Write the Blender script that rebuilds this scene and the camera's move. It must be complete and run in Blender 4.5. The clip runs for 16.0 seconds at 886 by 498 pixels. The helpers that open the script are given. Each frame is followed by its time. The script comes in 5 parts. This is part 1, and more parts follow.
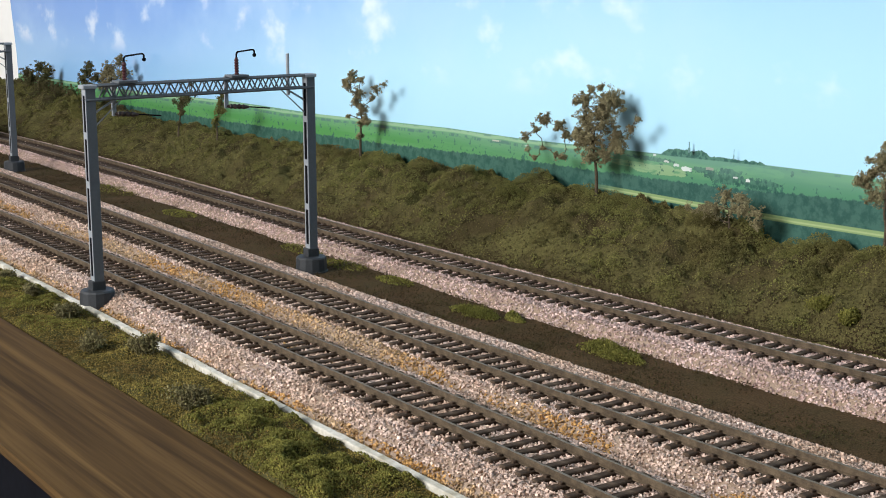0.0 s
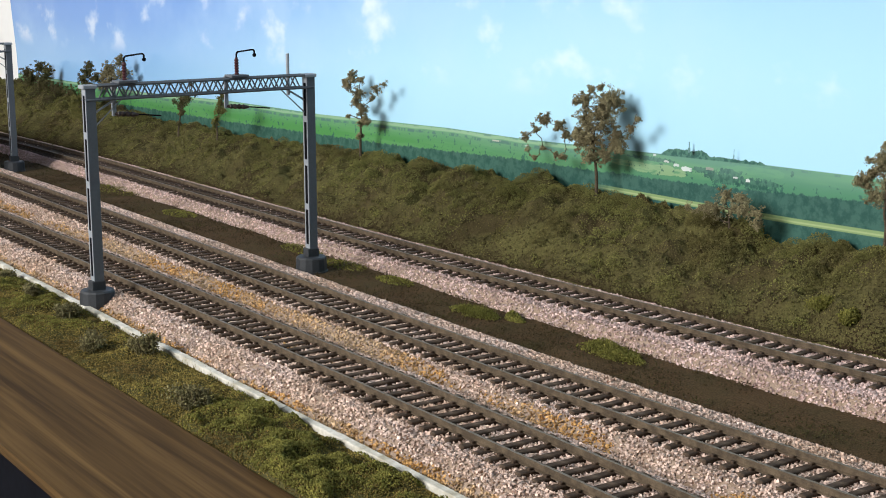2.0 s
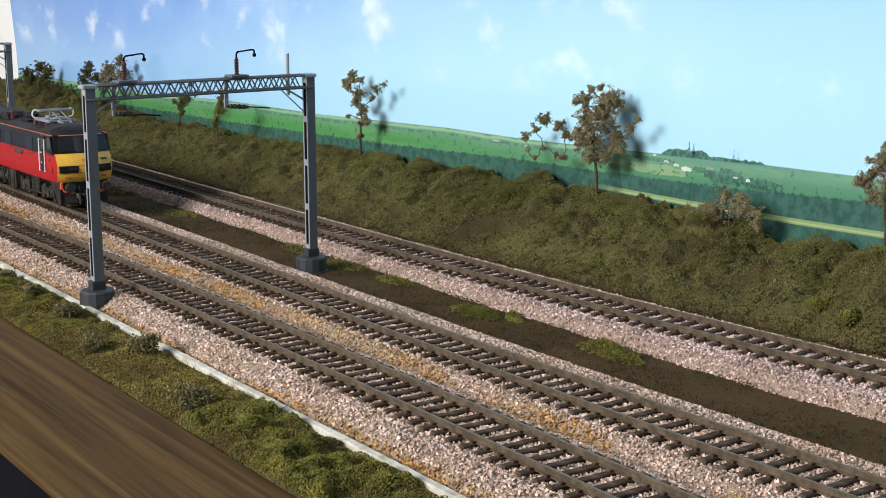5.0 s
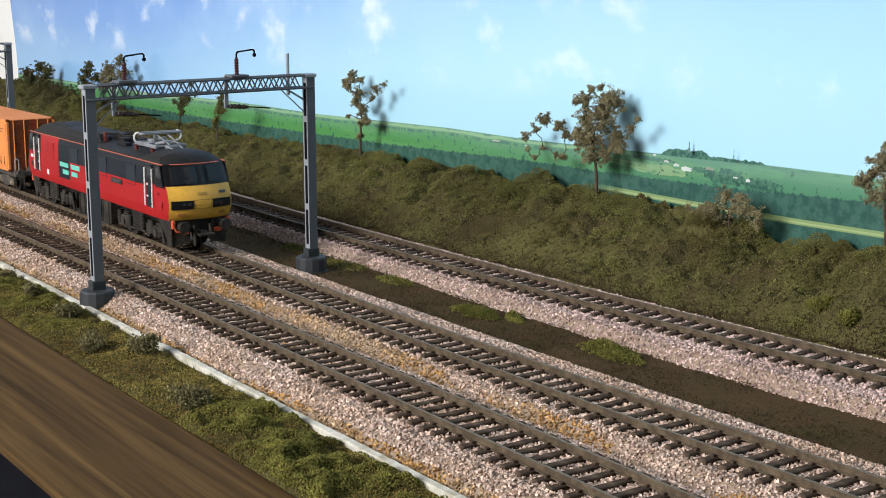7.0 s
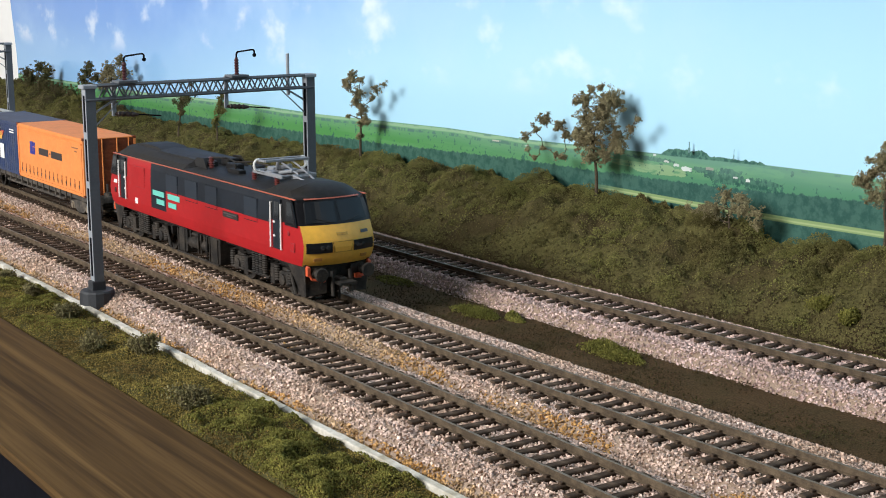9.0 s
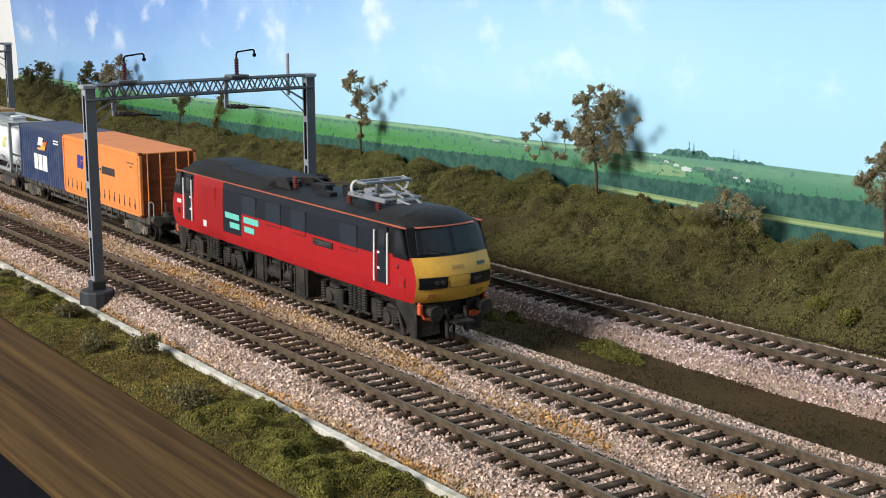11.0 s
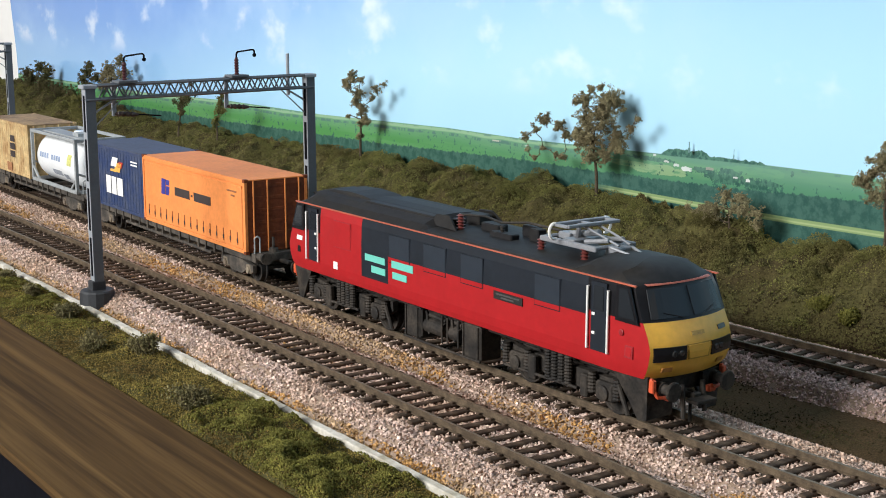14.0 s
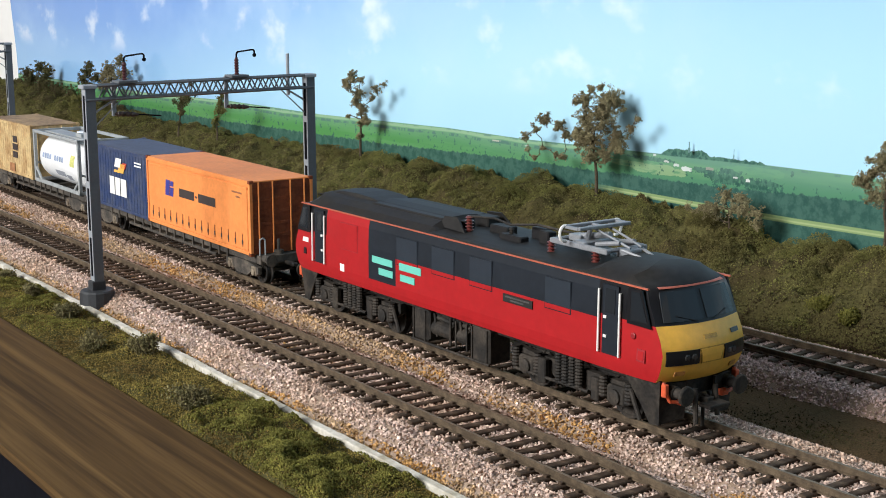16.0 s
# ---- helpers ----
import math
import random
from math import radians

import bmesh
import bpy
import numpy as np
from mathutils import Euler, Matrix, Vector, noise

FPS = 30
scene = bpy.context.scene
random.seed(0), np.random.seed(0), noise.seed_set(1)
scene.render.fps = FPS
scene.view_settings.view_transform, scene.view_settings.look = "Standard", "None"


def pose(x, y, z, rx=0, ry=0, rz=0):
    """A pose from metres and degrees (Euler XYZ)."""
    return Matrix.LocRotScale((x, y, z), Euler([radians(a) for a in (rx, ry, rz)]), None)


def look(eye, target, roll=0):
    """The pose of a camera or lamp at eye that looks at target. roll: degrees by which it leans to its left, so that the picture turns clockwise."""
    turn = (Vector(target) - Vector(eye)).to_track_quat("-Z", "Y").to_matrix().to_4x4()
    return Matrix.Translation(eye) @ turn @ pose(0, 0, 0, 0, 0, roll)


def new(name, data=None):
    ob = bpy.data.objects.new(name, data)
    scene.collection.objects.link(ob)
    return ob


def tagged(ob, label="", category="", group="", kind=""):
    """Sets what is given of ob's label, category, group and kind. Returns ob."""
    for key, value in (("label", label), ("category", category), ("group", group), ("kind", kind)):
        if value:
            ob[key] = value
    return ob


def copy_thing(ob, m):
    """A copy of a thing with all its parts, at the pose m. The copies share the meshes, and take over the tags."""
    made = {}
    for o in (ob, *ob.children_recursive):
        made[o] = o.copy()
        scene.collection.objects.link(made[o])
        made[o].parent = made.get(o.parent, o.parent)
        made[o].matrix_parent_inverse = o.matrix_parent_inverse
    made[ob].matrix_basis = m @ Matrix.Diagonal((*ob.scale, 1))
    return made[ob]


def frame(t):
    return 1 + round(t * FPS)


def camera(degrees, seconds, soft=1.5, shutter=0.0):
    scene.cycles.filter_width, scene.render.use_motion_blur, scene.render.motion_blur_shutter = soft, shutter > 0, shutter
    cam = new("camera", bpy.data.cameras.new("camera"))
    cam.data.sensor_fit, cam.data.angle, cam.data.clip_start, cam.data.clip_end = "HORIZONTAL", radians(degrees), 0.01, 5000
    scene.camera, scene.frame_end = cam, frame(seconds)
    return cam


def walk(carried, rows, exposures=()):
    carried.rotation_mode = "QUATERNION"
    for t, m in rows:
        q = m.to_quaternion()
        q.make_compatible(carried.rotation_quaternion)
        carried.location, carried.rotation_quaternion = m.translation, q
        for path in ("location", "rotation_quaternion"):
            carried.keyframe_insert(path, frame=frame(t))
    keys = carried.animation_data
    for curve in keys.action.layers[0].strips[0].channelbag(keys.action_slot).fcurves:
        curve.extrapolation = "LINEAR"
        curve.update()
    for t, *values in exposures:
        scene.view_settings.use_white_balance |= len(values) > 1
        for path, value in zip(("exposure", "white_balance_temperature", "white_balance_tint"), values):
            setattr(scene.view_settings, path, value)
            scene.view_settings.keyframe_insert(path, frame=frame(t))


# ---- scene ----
cam = camera(35.440, 16.0, soft=0.95, shutter=0.5)
VIEW = look((-8e-05, -0.29275, 0.13198), (-0.80671, 0.26814, -0.05442), -0.088)
walk(cam, [(0.0, VIEW), (16.0, VIEW)], [(0.0, 0.0), (16.0, 0.0)])

# ---- light: daylight from a window behind the layout's operator, pale room walls north and west, unseen dark ones cut bounce ----
world = bpy.data.worlds.new("world")
scene.world = world
world.use_nodes = True
wn = world.node_tree.nodes
sky = wn.new("ShaderNodeTexSky")
sky.sky_type, sky.sun_disc = "NISHITA", False
sky.sun_elevation, sky.sun_rotation = radians(40), radians(200)
wn["Background"].inputs[1].default_value = 0.12
world.node_tree.links.new(sky.outputs[0], wn["Background"].inputs[0])


def window_light(name, eye, target, w, h, power, colour):
    d = bpy.data.lights.new(name, "AREA")
    d.shape, d.size, d.size_y, d.energy, d.color = "RECTANGLE", w, h, power, colour
    ob = new(name, d)
    ob.matrix_world = look(eye, target)
    return ob


window_light("window_light", (-0.52, -2.15, 0.98), (-0.50, 0.0, 0.0), 0.95, 0.75, 93, (1.0, 0.985, 0.955))

# ---- materials ----
MATS = {}


def material(name, base, rough=0.6, metal=0.0, var=0.25, scale=400.0, bump=0.15, second=None, island=0.0, spec=0.5, coords="Object", fine=6.0, dist=0.0002):
    """Grain and stains at two scales, with an optional second colour for the stains and a spread of tone from piece to piece."""
    if name in MATS:
        return MATS[name]
    m = bpy.data.materials.new(name)
    m.use_nodes = True
    nt = m.node_tree
    n, l = nt.nodes, nt.links
    b = n["Principled BSDF"]
    b.inputs["Roughness"].default_value, b.inputs["Metallic"].default_value = rough, metal
    b.inputs["Specular IOR Level"].default_value = spec
    tc = n.new("ShaderNodeTexCoord")
    n1, n2 = n.new("ShaderNodeTexNoise"), n.new("ShaderNodeTexNoise")
    n1.inputs["Scale"].default_value, n2.inputs["Scale"].default_value = scale, scale * fine
    n1.inputs["Detail"].default_value, n2.inputs["Detail"].default_value = 4, 3
    l.new(tc.outputs[coords], n1.inputs["Vector"])
    l.new(tc.outputs[coords], n2.inputs["Vector"])
    mix = n.new("ShaderNodeMix")
    mix.data_type = "RGBA"
    other = second or tuple(c * (1 - var) for c in base)
    mix.inputs[6].default_value, mix.inputs[7].default_value = (*base, 1), (*other, 1)
    ramp = n.new("ShaderNodeMapRange")
    ramp.inputs[1].default_value, ramp.inputs[2].default_value = 0.4, 0.65
    l.new(n1.outputs["Fac"], ramp.inputs[0])
    l.new(ramp.outputs[0], mix.inputs[0])
    hsv = n.new("ShaderNodeHueSaturation")
    v = n.new("ShaderNodeMapRange")
    v.inputs[1].default_value, v.inputs[2].default_value = 0.3, 0.7
    v.inputs[3].default_value, v.inputs[4].default_value = 1 - var, 1 + var
    l.new(n2.outputs["Fac"], v.inputs[0])
    last = v.outputs[0]
    if island:
        g = n.new("ShaderNodeNewGeometry")
        k = n.new("ShaderNodeMapRange")
        k.inputs[3].default_value, k.inputs[4].default_value = 1 - island, 1 + island
        l.new(g.outputs["Random Per Island"], k.inputs[0])
        mm = n.new("ShaderNodeMath")
        mm.operation = "MULTIPLY"
        l.new(last, mm.inputs[0])
        l.new(k.outputs[0], mm.inputs[1])
        last = mm.outputs[0]
    l.new(last, hsv.inputs["Value"])
    l.new(mix.outputs[2], hsv.inputs["Color"])
    l.new(hsv.outputs[0], b.inputs["Base Color"])
    if bump:
        bp = n.new("ShaderNodeBump")
        bp.inputs["Strength"].default_value, bp.inputs["Distance"].default_value = bump, dist
        l.new(n2.outputs["Fac"], bp.inputs["Height"])
        l.new(bp.outputs[0], b.inputs["Normal"])
    MATS[name] = m
    return m


RED = material("loco_red", (0.345, 0.013, 0.016), 0.45, spec=0.22, var=0.06, scale=60, bump=0.03)
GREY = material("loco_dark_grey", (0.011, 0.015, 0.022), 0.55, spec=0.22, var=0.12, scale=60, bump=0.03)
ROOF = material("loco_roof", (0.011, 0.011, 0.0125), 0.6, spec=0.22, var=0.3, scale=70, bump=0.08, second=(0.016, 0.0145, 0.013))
PANEL = material("panel_slate", (0.019, 0.026, 0.037), 0.55, spec=0.25, var=0.08, scale=60, bump=0.02)
BLACK = material("gloss_black", (0.009, 0.009, 0.011), 0.32, spec=0.22, var=0.1, scale=80, bump=0.0)
YELLOW = material("warning_yellow", (0.72, 0.40, 0.055), 0.42, var=0.07, scale=80, bump=0.02)
ORANGE_LINE = material("orange_line", (0.42, 0.1, 0.055), 0.5, var=0.15, scale=200, bump=0)
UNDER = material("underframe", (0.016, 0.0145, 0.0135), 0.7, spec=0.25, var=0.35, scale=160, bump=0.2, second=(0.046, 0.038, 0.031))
TEAL = material("teal_paint", (0.1312, 0.5084, 0.4264), 0.5, var=0.04, bump=0)
WHITE = material("white_paint", (0.78, 0.78, 0.76), 0.45, var=0.05, bump=0)
STEEL = material("pantograph_metal", (0.23, 0.24, 0.26), 0.5, 0.15, var=0.15, scale=300, bump=0.05)
BRICKRED = material("insulator_red", (0.13, 0.028, 0.023), 0.4, var=0.15, bump=0)
PIPE = material("orange_pipe", (0.6, 0.0975, 0.0375), 0.45, var=0.08, bump=0)
BRONZE = material("nameplate", (0.02, 0.02, 0.02), 0.4, var=0.1, bump=0)
SILVERING = material("plate_letters", (0.12, 0.12, 0.12), 0.4, 0.5, var=0.1, bump=0)
CONT_ORANGE = material("container_orange", (0.72, 0.25, 0.075), 0.55, spec=0.15, var=0.07, scale=90, bump=0.03, second=(0.66, 0.23, 0.07))
# brown end doors; the shade on the ends is darkened into this colour too
CONT_END_SHADED = material("container_orange_end_shaded", (0.192, 0.0496, 0.0192), 0.6, spec=0.15, var=0.2, scale=120, bump=0.05, second=(0.12, 0.0336, 0.016))
CONT_BLUE = material("container_blue", (0.028, 0.046, 0.115), 0.55, spec=0.15, var=0.18, scale=120, bump=0.04, second=(0.055, 0.07, 0.12))
CONT_BEIGE = material("container_beige", (0.52, 0.385, 0.2), 0.65, spec=0.15, var=0.2, scale=70, bump=0.05, second=(0.37, 0.235, 0.11))
TANK = material("tank_white", (0.8, 0.82, 0.84), 0.3, var=0.04, scale=80, bump=0.02)
FRAME_GREY = material("frame_grey", (0.3, 0.32, 0.33), 0.55, var=0.15, scale=150, bump=0.05)
NAVY = material("logo_navy", (0.03, 0.035, 0.25), 0.5, var=0.06, bump=0)
DARKINK = material("dark_ink", (0.04, 0.03, 0.03), 0.5, var=0.1, bump=0)
GOLD = material("logo_gold", (0.75, 0.42, 0.08), 0.5, var=0.1, bump=0)
WAGON = material("wagon_frame", (0.035, 0.031, 0.027), 0.8, var=0.35, scale=150, bump=0.25, second=(0.09, 0.075, 0.06))
RAIL_SIDE = material("rail_weathered", (0.0616, 0.04488, 0.02992), 0.75, 0.0, spec=0.2, var=0.2, scale=300, bump=0.1, second=(0.11, 0.08096, 0.0528))
RAIL_TOP = material("rail_head", (0.135, 0.1053, 0.0702), 0.6, 0.1, var=0.15, scale=200, bump=0.05)
SLEEPER = material("sleeper", (0.0498, 0.0344, 0.0248), 0.85, var=0.3, scale=250, bump=0.3, spec=0.12, second=(0.0994, 0.0707, 0.0496))
BALLAST = material("ballast", spec=0.12, base=(0.607, 0.467, 0.407), rough=0.9, var=0.1, scale=24, bump=0.0, second=(0.519, 0.374, 0.291), island=0.45)
BALLAST_C = material("ballast_pink", spec=0.12, base=(0.602, 0.453, 0.421), rough=0.9, var=0.1, scale=26, bump=0.0, second=(0.504, 0.363, 0.327), island=0.45)
BALLAST_STAIN = material("ballast_stained", spec=0.12, base=(0.454, 0.26, 0.0993), rough=0.9, var=0.12, scale=25, bump=0.0, second=(0.473, 0.336, 0.208), island=0.45)
BED = material("ballast_bed", spec=0.12, base=(0.367, 0.276, 0.215), rough=0.95, var=0.3, scale=500, bump=0.8, second=(0.288, 0.208, 0.15), dist=0.0006)
EARTH = material("scatter_earth", spec=0.05, base=(0.0808, 0.0493, 0.025), rough=0.95, var=0.4, scale=60, bump=0.9, second=(0.0624, 0.0442, 0.021), fine=25, dist=0.0006)
TURF = material("turf", spec=0.12, base=(0.076, 0.068, 0.024), rough=0.95, var=0.4, scale=55, bump=0.9, second=(0.048, 0.044, 0.0176), fine=25, dist=0.0006)
BANK = material("bank_turf", spec=0.05, base=(0.088, 0.08, 0.0304), rough=0.95, var=0.4, scale=40, bump=0.9, second=(0.056, 0.044, 0.0208), fine=30, dist=0.0006)
FOAM = material("foam_foliage", spec=0.05, base=(0.169, 0.164, 0.0544), rough=0.95, var=0.2, scale=24, bump=0.0, second=(0.128, 0.111, 0.0431), island=0.34)
FOAM_DARK = material("foam_dark", spec=0.05, base=(0.1, 0.098, 0.042), rough=0.95, var=0.3, scale=60, bump=0.0, second=(0.11, 0.085, 0.045), island=0.4)
VERGE = material("verge_foam", spec=0.08, base=(0.209, 0.163, 0.0468), rough=0.95, var=0.3, scale=40, bump=0.0, second=(0.124, 0.0872, 0.029), island=0.45)
BUSH = material("bush_foam", spec=0.08, base=(0.19, 0.168, 0.0825), rough=0.95, var=0.3, scale=90, bump=0.0, second=(0.103, 0.0896, 0.044), island=0.4)
MAROON = material("insulator_maroon", (0.055, 0.009, 0.011), 0.4, var=0.15, bump=0)
EARTH_BITS = material("earth_bits", spec=0.05, base=(0.0464, 0.0328, 0.0176), rough=0.95, var=0.3, scale=45, bump=0.0, second=(0.064, 0.056, 0.024), island=0.35)
FOAM_GREEN = material("foam_green", spec=0.08, base=(0.181, 0.168, 0.0421), rough=0.95, var=0.25, scale=70, bump=0.0, second=(0.122, 0.117, 0.0299), island=0.35)
LEAF = material("tree_leaf", spec=0.08, base=(0.276, 0.243, 0.138), rough=0.9, var=0.25, scale=80, bump=0.0, second=(0.184, 0.152, 0.0872), island=0.4)
BARK = material("tree_bark", spec=0.12, base=(0.085, 0.065, 0.045), rough=0.9, var=0.3, scale=400, bump=0.3)
KERB = material("kerb_white", (0.5456, 0.5236, 0.4664), 0.85, var=0.14, scale=110, bump=0.3, second=(0.3344, 0.308, 0.2376))
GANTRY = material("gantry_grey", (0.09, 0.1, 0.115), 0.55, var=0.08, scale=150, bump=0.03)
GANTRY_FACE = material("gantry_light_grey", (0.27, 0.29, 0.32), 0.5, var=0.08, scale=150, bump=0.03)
GANTRY_DARK = material("gantry_recess", (0.008, 0.008, 0.01), 0.9, spec=0.03, var=0.1, bump=0)
BASE_DARK = material("base_slate", (0.024, 0.027, 0.032), 0.6, var=0.15, scale=200, bump=0.1)
RUST = material("insulator_brown", (0.03, 0.014, 0.011), 0.5, var=0.2, bump=0)
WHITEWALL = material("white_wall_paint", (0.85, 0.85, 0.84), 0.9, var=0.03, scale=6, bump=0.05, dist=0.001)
# unseen walls and ceiling, made dark grey to hold down bounced light
WALL_DIM = material("wall_dim_grey", (0.11, 0.108, 0.103), 0.9, var=0.04, scale=6, bump=0.05, dist=0.001)
FLOOR = material("room_floor", (0.2, 0.16, 0.13), 0.8, var=0.3, scale=8, bump=0.1)
VOID = material("dark_void_fill", spec=0.05, base=(0.004, 0.0045, 0.007), rough=0.9, var=0.2, scale=60, bump=0.1)
def glass(name, tint, rough=0.06):
    m = bpy.data.materials.new(name)
    m.use_nodes = True
    b = m.node_tree.nodes["Principled BSDF"]
    b.inputs["Base Color"].default_value = (*tint, 1)
    b.inputs["Roughness"].default_value, b.inputs["Specular IOR Level"].default_value = rough, 0.25
    return m


GLASS = glass("tinted_glazing", (0.015, 0.018, 0.022))
LENS = glass("lamp_lens", (0.03, 0.03, 0.03), 0.1)


def wood_material():
    m = bpy.data.materials.new("varnished_wood")
    m.use_nodes = True
    n, l = m.node_tree.nodes, m.node_tree.links
    b = n["Principled BSDF"]
    b.inputs["Roughness"].default_value = 0.7
    b.inputs["Specular IOR Level"].default_value = 0.05
    tc, mp = n.new("ShaderNodeTexCoord"), n.new("ShaderNodeMapping")
    mp.inputs["Scale"].default_value = (6, 230, 230)
    nz, wv = n.new("ShaderNodeTexNoise"), n.new("ShaderNodeTexNoise")
    nz.inputs["Scale"].default_value, nz.inputs["Detail"].default_value, nz.inputs["Distortion"].default_value = 1.0, 6, 0.6
    wv.inputs["Scale"].default_value, wv.inputs["Detail"].default_value = 6.0, 4
    l.new(tc.outputs["Object"], mp.inputs["Vector"])
    l.new(mp.outputs[0], nz.inputs["Vector"])
    l.new(mp.outputs[0], wv.inputs["Vector"])
    r = n.new("ShaderNodeValToRGB")
    e = r.color_ramp.elements
    e[0].position, e[0].color = 0.3, (0.04, 0.023, 0.010, 1)
    e[1].position, e[1].color = 0.74, (0.135, 0.08, 0.031, 1)
    k = r.color_ramp.elements.new(0.52)
    k.color = (0.083, 0.048, 0.0185, 1)
    mx = n.new("ShaderNodeMath")
    mx.operation = "MULTIPLY_ADD"
    mx.inputs[1].default_value = 0.25
    l.new(wv.outputs["Fac"], mx.inputs[0])
    sb = n.new("ShaderNodeMath")
    sb.operation = "SUBTRACT"
    sb.inputs[1].default_value = 0.125
    l.new(nz.outputs["Fac"], sb.inputs[0])
    l.new(sb.outputs[0], mx.inputs[2])
    l.new(mx.outputs[0], r.inputs[0])
    l.new(r.outputs[0], b.inputs["Base Color"])
    bp = n.new("ShaderNodeBump")
    bp.inputs["Strength"].default_value, bp.inputs["Distance"].default_value = 0.15, 0.0003
    l.new(nz.outputs["Fac"], bp.inputs["Height"])
    l.new(bp.outputs[0], b.inputs["Normal"])
    return m


WOOD = wood_material()


# ---- mesh helpers; lengths in millimetres ----
def link_mesh(name, me, mats, parent=None, label=""):
    for m in mats if isinstance(mats, (list, tuple)) else [mats]:
        me.materials.append(m)
    ob = new(name, me)
    if parent:
        ob.parent = parent
    if label:
        ob["label"] = label
    return ob


def part(name, bm, mats, parent=None, label="", smooth=False):
    """One bmesh, in millimetres, as one mesh object."""
    me = bpy.data.meshes.new(name)
    bmesh.ops.scale(bm, vec=(0.001, 0.001, 0.001), verts=bm.verts)
    bm.normal_update()
    bm.to_mesh(me)
    bm.free()
    if smooth:
        for f in me.polygons:
            f.use_smooth = True
    return link_mesh(name, me, mats, parent, label)


def thing(name, label, category, group="", at=None):
    ob = new(name)
    ob.empty_display_size = 0.01
    if at is not None:
        ob.matrix_basis = at
    return tagged(ob, label, category, group)


def box(bm, x0, x1, y0, y1, z0, z1, bevel=0.0, mat=0):
    vs = [bm.verts.new((x, y, z)) for z in (z0, z1) for y in (y0, y1) for x in (x0, x1)]
    fs = [bm.faces.new([vs[i] for i in q]) for q in ((0, 2, 3, 1), (4, 5, 7, 6), (0, 1, 5, 4), (2, 6, 7, 3), (0, 4, 6, 2), (1, 3, 7, 5))]
    for f in fs:
        f.material_index = mat
    if bevel:
        es = {e for f in fs for e in f.edges}
        bmesh.ops.bevel(bm, geom=list(es), offset=bevel, segments=1, affect="EDGES", profile=0.5)
    return bm


def B(*a, **k):
    return box(bmesh.new(), *a, **k)


def rod(bm, a, b, r0, r1=None, seg=8, caps=True):
    """A round bar from a to b."""
    a, b = Vector(a), Vector(b)
    r1 = r0 if r1 is None else r1
    q = (b - a).to_track_quat("Z", "Y").to_matrix()
    rings = []
    for c, r in ((a, r0), (b, r1)):
        rings.append([bm.verts.new(c + q @ Vector((r * math.cos(2 * math.pi * i / seg), r * math.sin(2 * math.pi * i / seg), 0))) for i in range(seg)])
    for i in range(seg):
        j = (i + 1) % seg
        bm.faces.new((rings[0][i], rings[0][j], rings[1][j], rings[1][i]))
    if caps:
        bm.faces.new(rings[0][::-1])
        bm.faces.new(rings[1])
    return bm


def lathe(bm, a, axis, prof, seg=16):
    """A turned shape: (distance along the axis, radius) pairs from the point a."""
    a, q = Vector(a), Vector(axis).to_track_quat("Z", "Y").to_matrix()
    rings = []
    for d, r in prof:
        rings.append([bm.verts.new(a + q @ Vector((r * math.cos(2 * math.pi * i / seg), r * math.sin(2 * math.pi * i / seg), d))) for i in range(seg)])
    for p, o in zip(rings, rings[1:]):
        for i in range(seg):
            j = (i + 1) % seg
            bm.faces.new((p[i], p[j], o[j], o[i]))
    bm.faces.new(rings[0][::-1])
    bm.faces.new(rings[-1])
    return bm


def polyline(bm, pts, r, seg=6):
    for a, b in zip(pts, pts[1:]):
        rod(bm, a, b, r, seg=seg)
    return bm


def slab(bm, quad, thick, mat=0):
    """A plate on four or more corners, given thickness along its normal."""
    q = [Vector(v) for v in quad]
    nrm = (q[1] - q[0]).cross(q[2] - q[0]).normalized() * thick
    lo, hi = [bm.verts.new(v) for v in q], [bm.verts.new(v + nrm) for v in q]
    k = len(q)
    fs = [bm.faces.new(lo[::-1]), bm.faces.new(hi)] + [bm.faces.new((lo[i], lo[(i + 1) % k], hi[(i + 1) % k], hi[i])) for i in range(k)]
    for f in fs:
        f.material_index = mat
    return bm


# ---- the line of the three tracks (metres) ----
def track_y(k, x):
    u = x + 0.5
    if k == 0:
        return -0.0478 - 0.0004 * u - 0.028 * u * u
    if k == 1:
        v = max(u, -0.45)
        return 0.0704 * v ** 3 + 0.0375 * v * v - 0.0067 * v + 0.0023 * (u - v)
    v = max(u, -0.76)
    return 0.0986 * v ** 3 + 0.1011 * v * v + 0.0205 * v + 0.0929 + 0.038 * (u - v)


def smooth_noise(x, y, s, seed=0.0):
    return noise.noise(Vector((x * s, y * s, seed)))


# ---- room ----
def wall(name, x0, x1, y0, y1, z0, z1, mat, label):
    return tagged(part(name, B(x0 * 1e3, x1 * 1e3, y0 * 1e3, y1 * 1e3, z0 * 1e3, z1 * 1e3), mat), label, "", "", "structure")


wall("wall_north", -2.6, 2.2, 0.26, 0.36, -1.0, 1.5, WHITEWALL, "plain pale wall behind the painted backdrop")
wall("wall_west", -2.7, -2.6, -2.3, 0.36, -1.0, 1.5, WHITEWALL, "plain white room wall beyond the layout's end")
wall("wall_east", 2.2, 2.3, -2.3, 0.36, -1.0, 1.5, WALL_DIM, "unseen dark grey room wall that cuts bounced light")
bm = bmesh.new()
for q in ((-2.6, -1.02, -1.0, 1.5), (-0.02, 2.2, -1.0, 1.5), (-1.02, -0.02, -1.0, 0.58), (-1.02, -0.02, 1.38, 1.5)):
    box(bm, q[0] * 1e3, q[1] * 1e3, -2300, -2200, q[2] * 1e3, q[3] * 1e3)
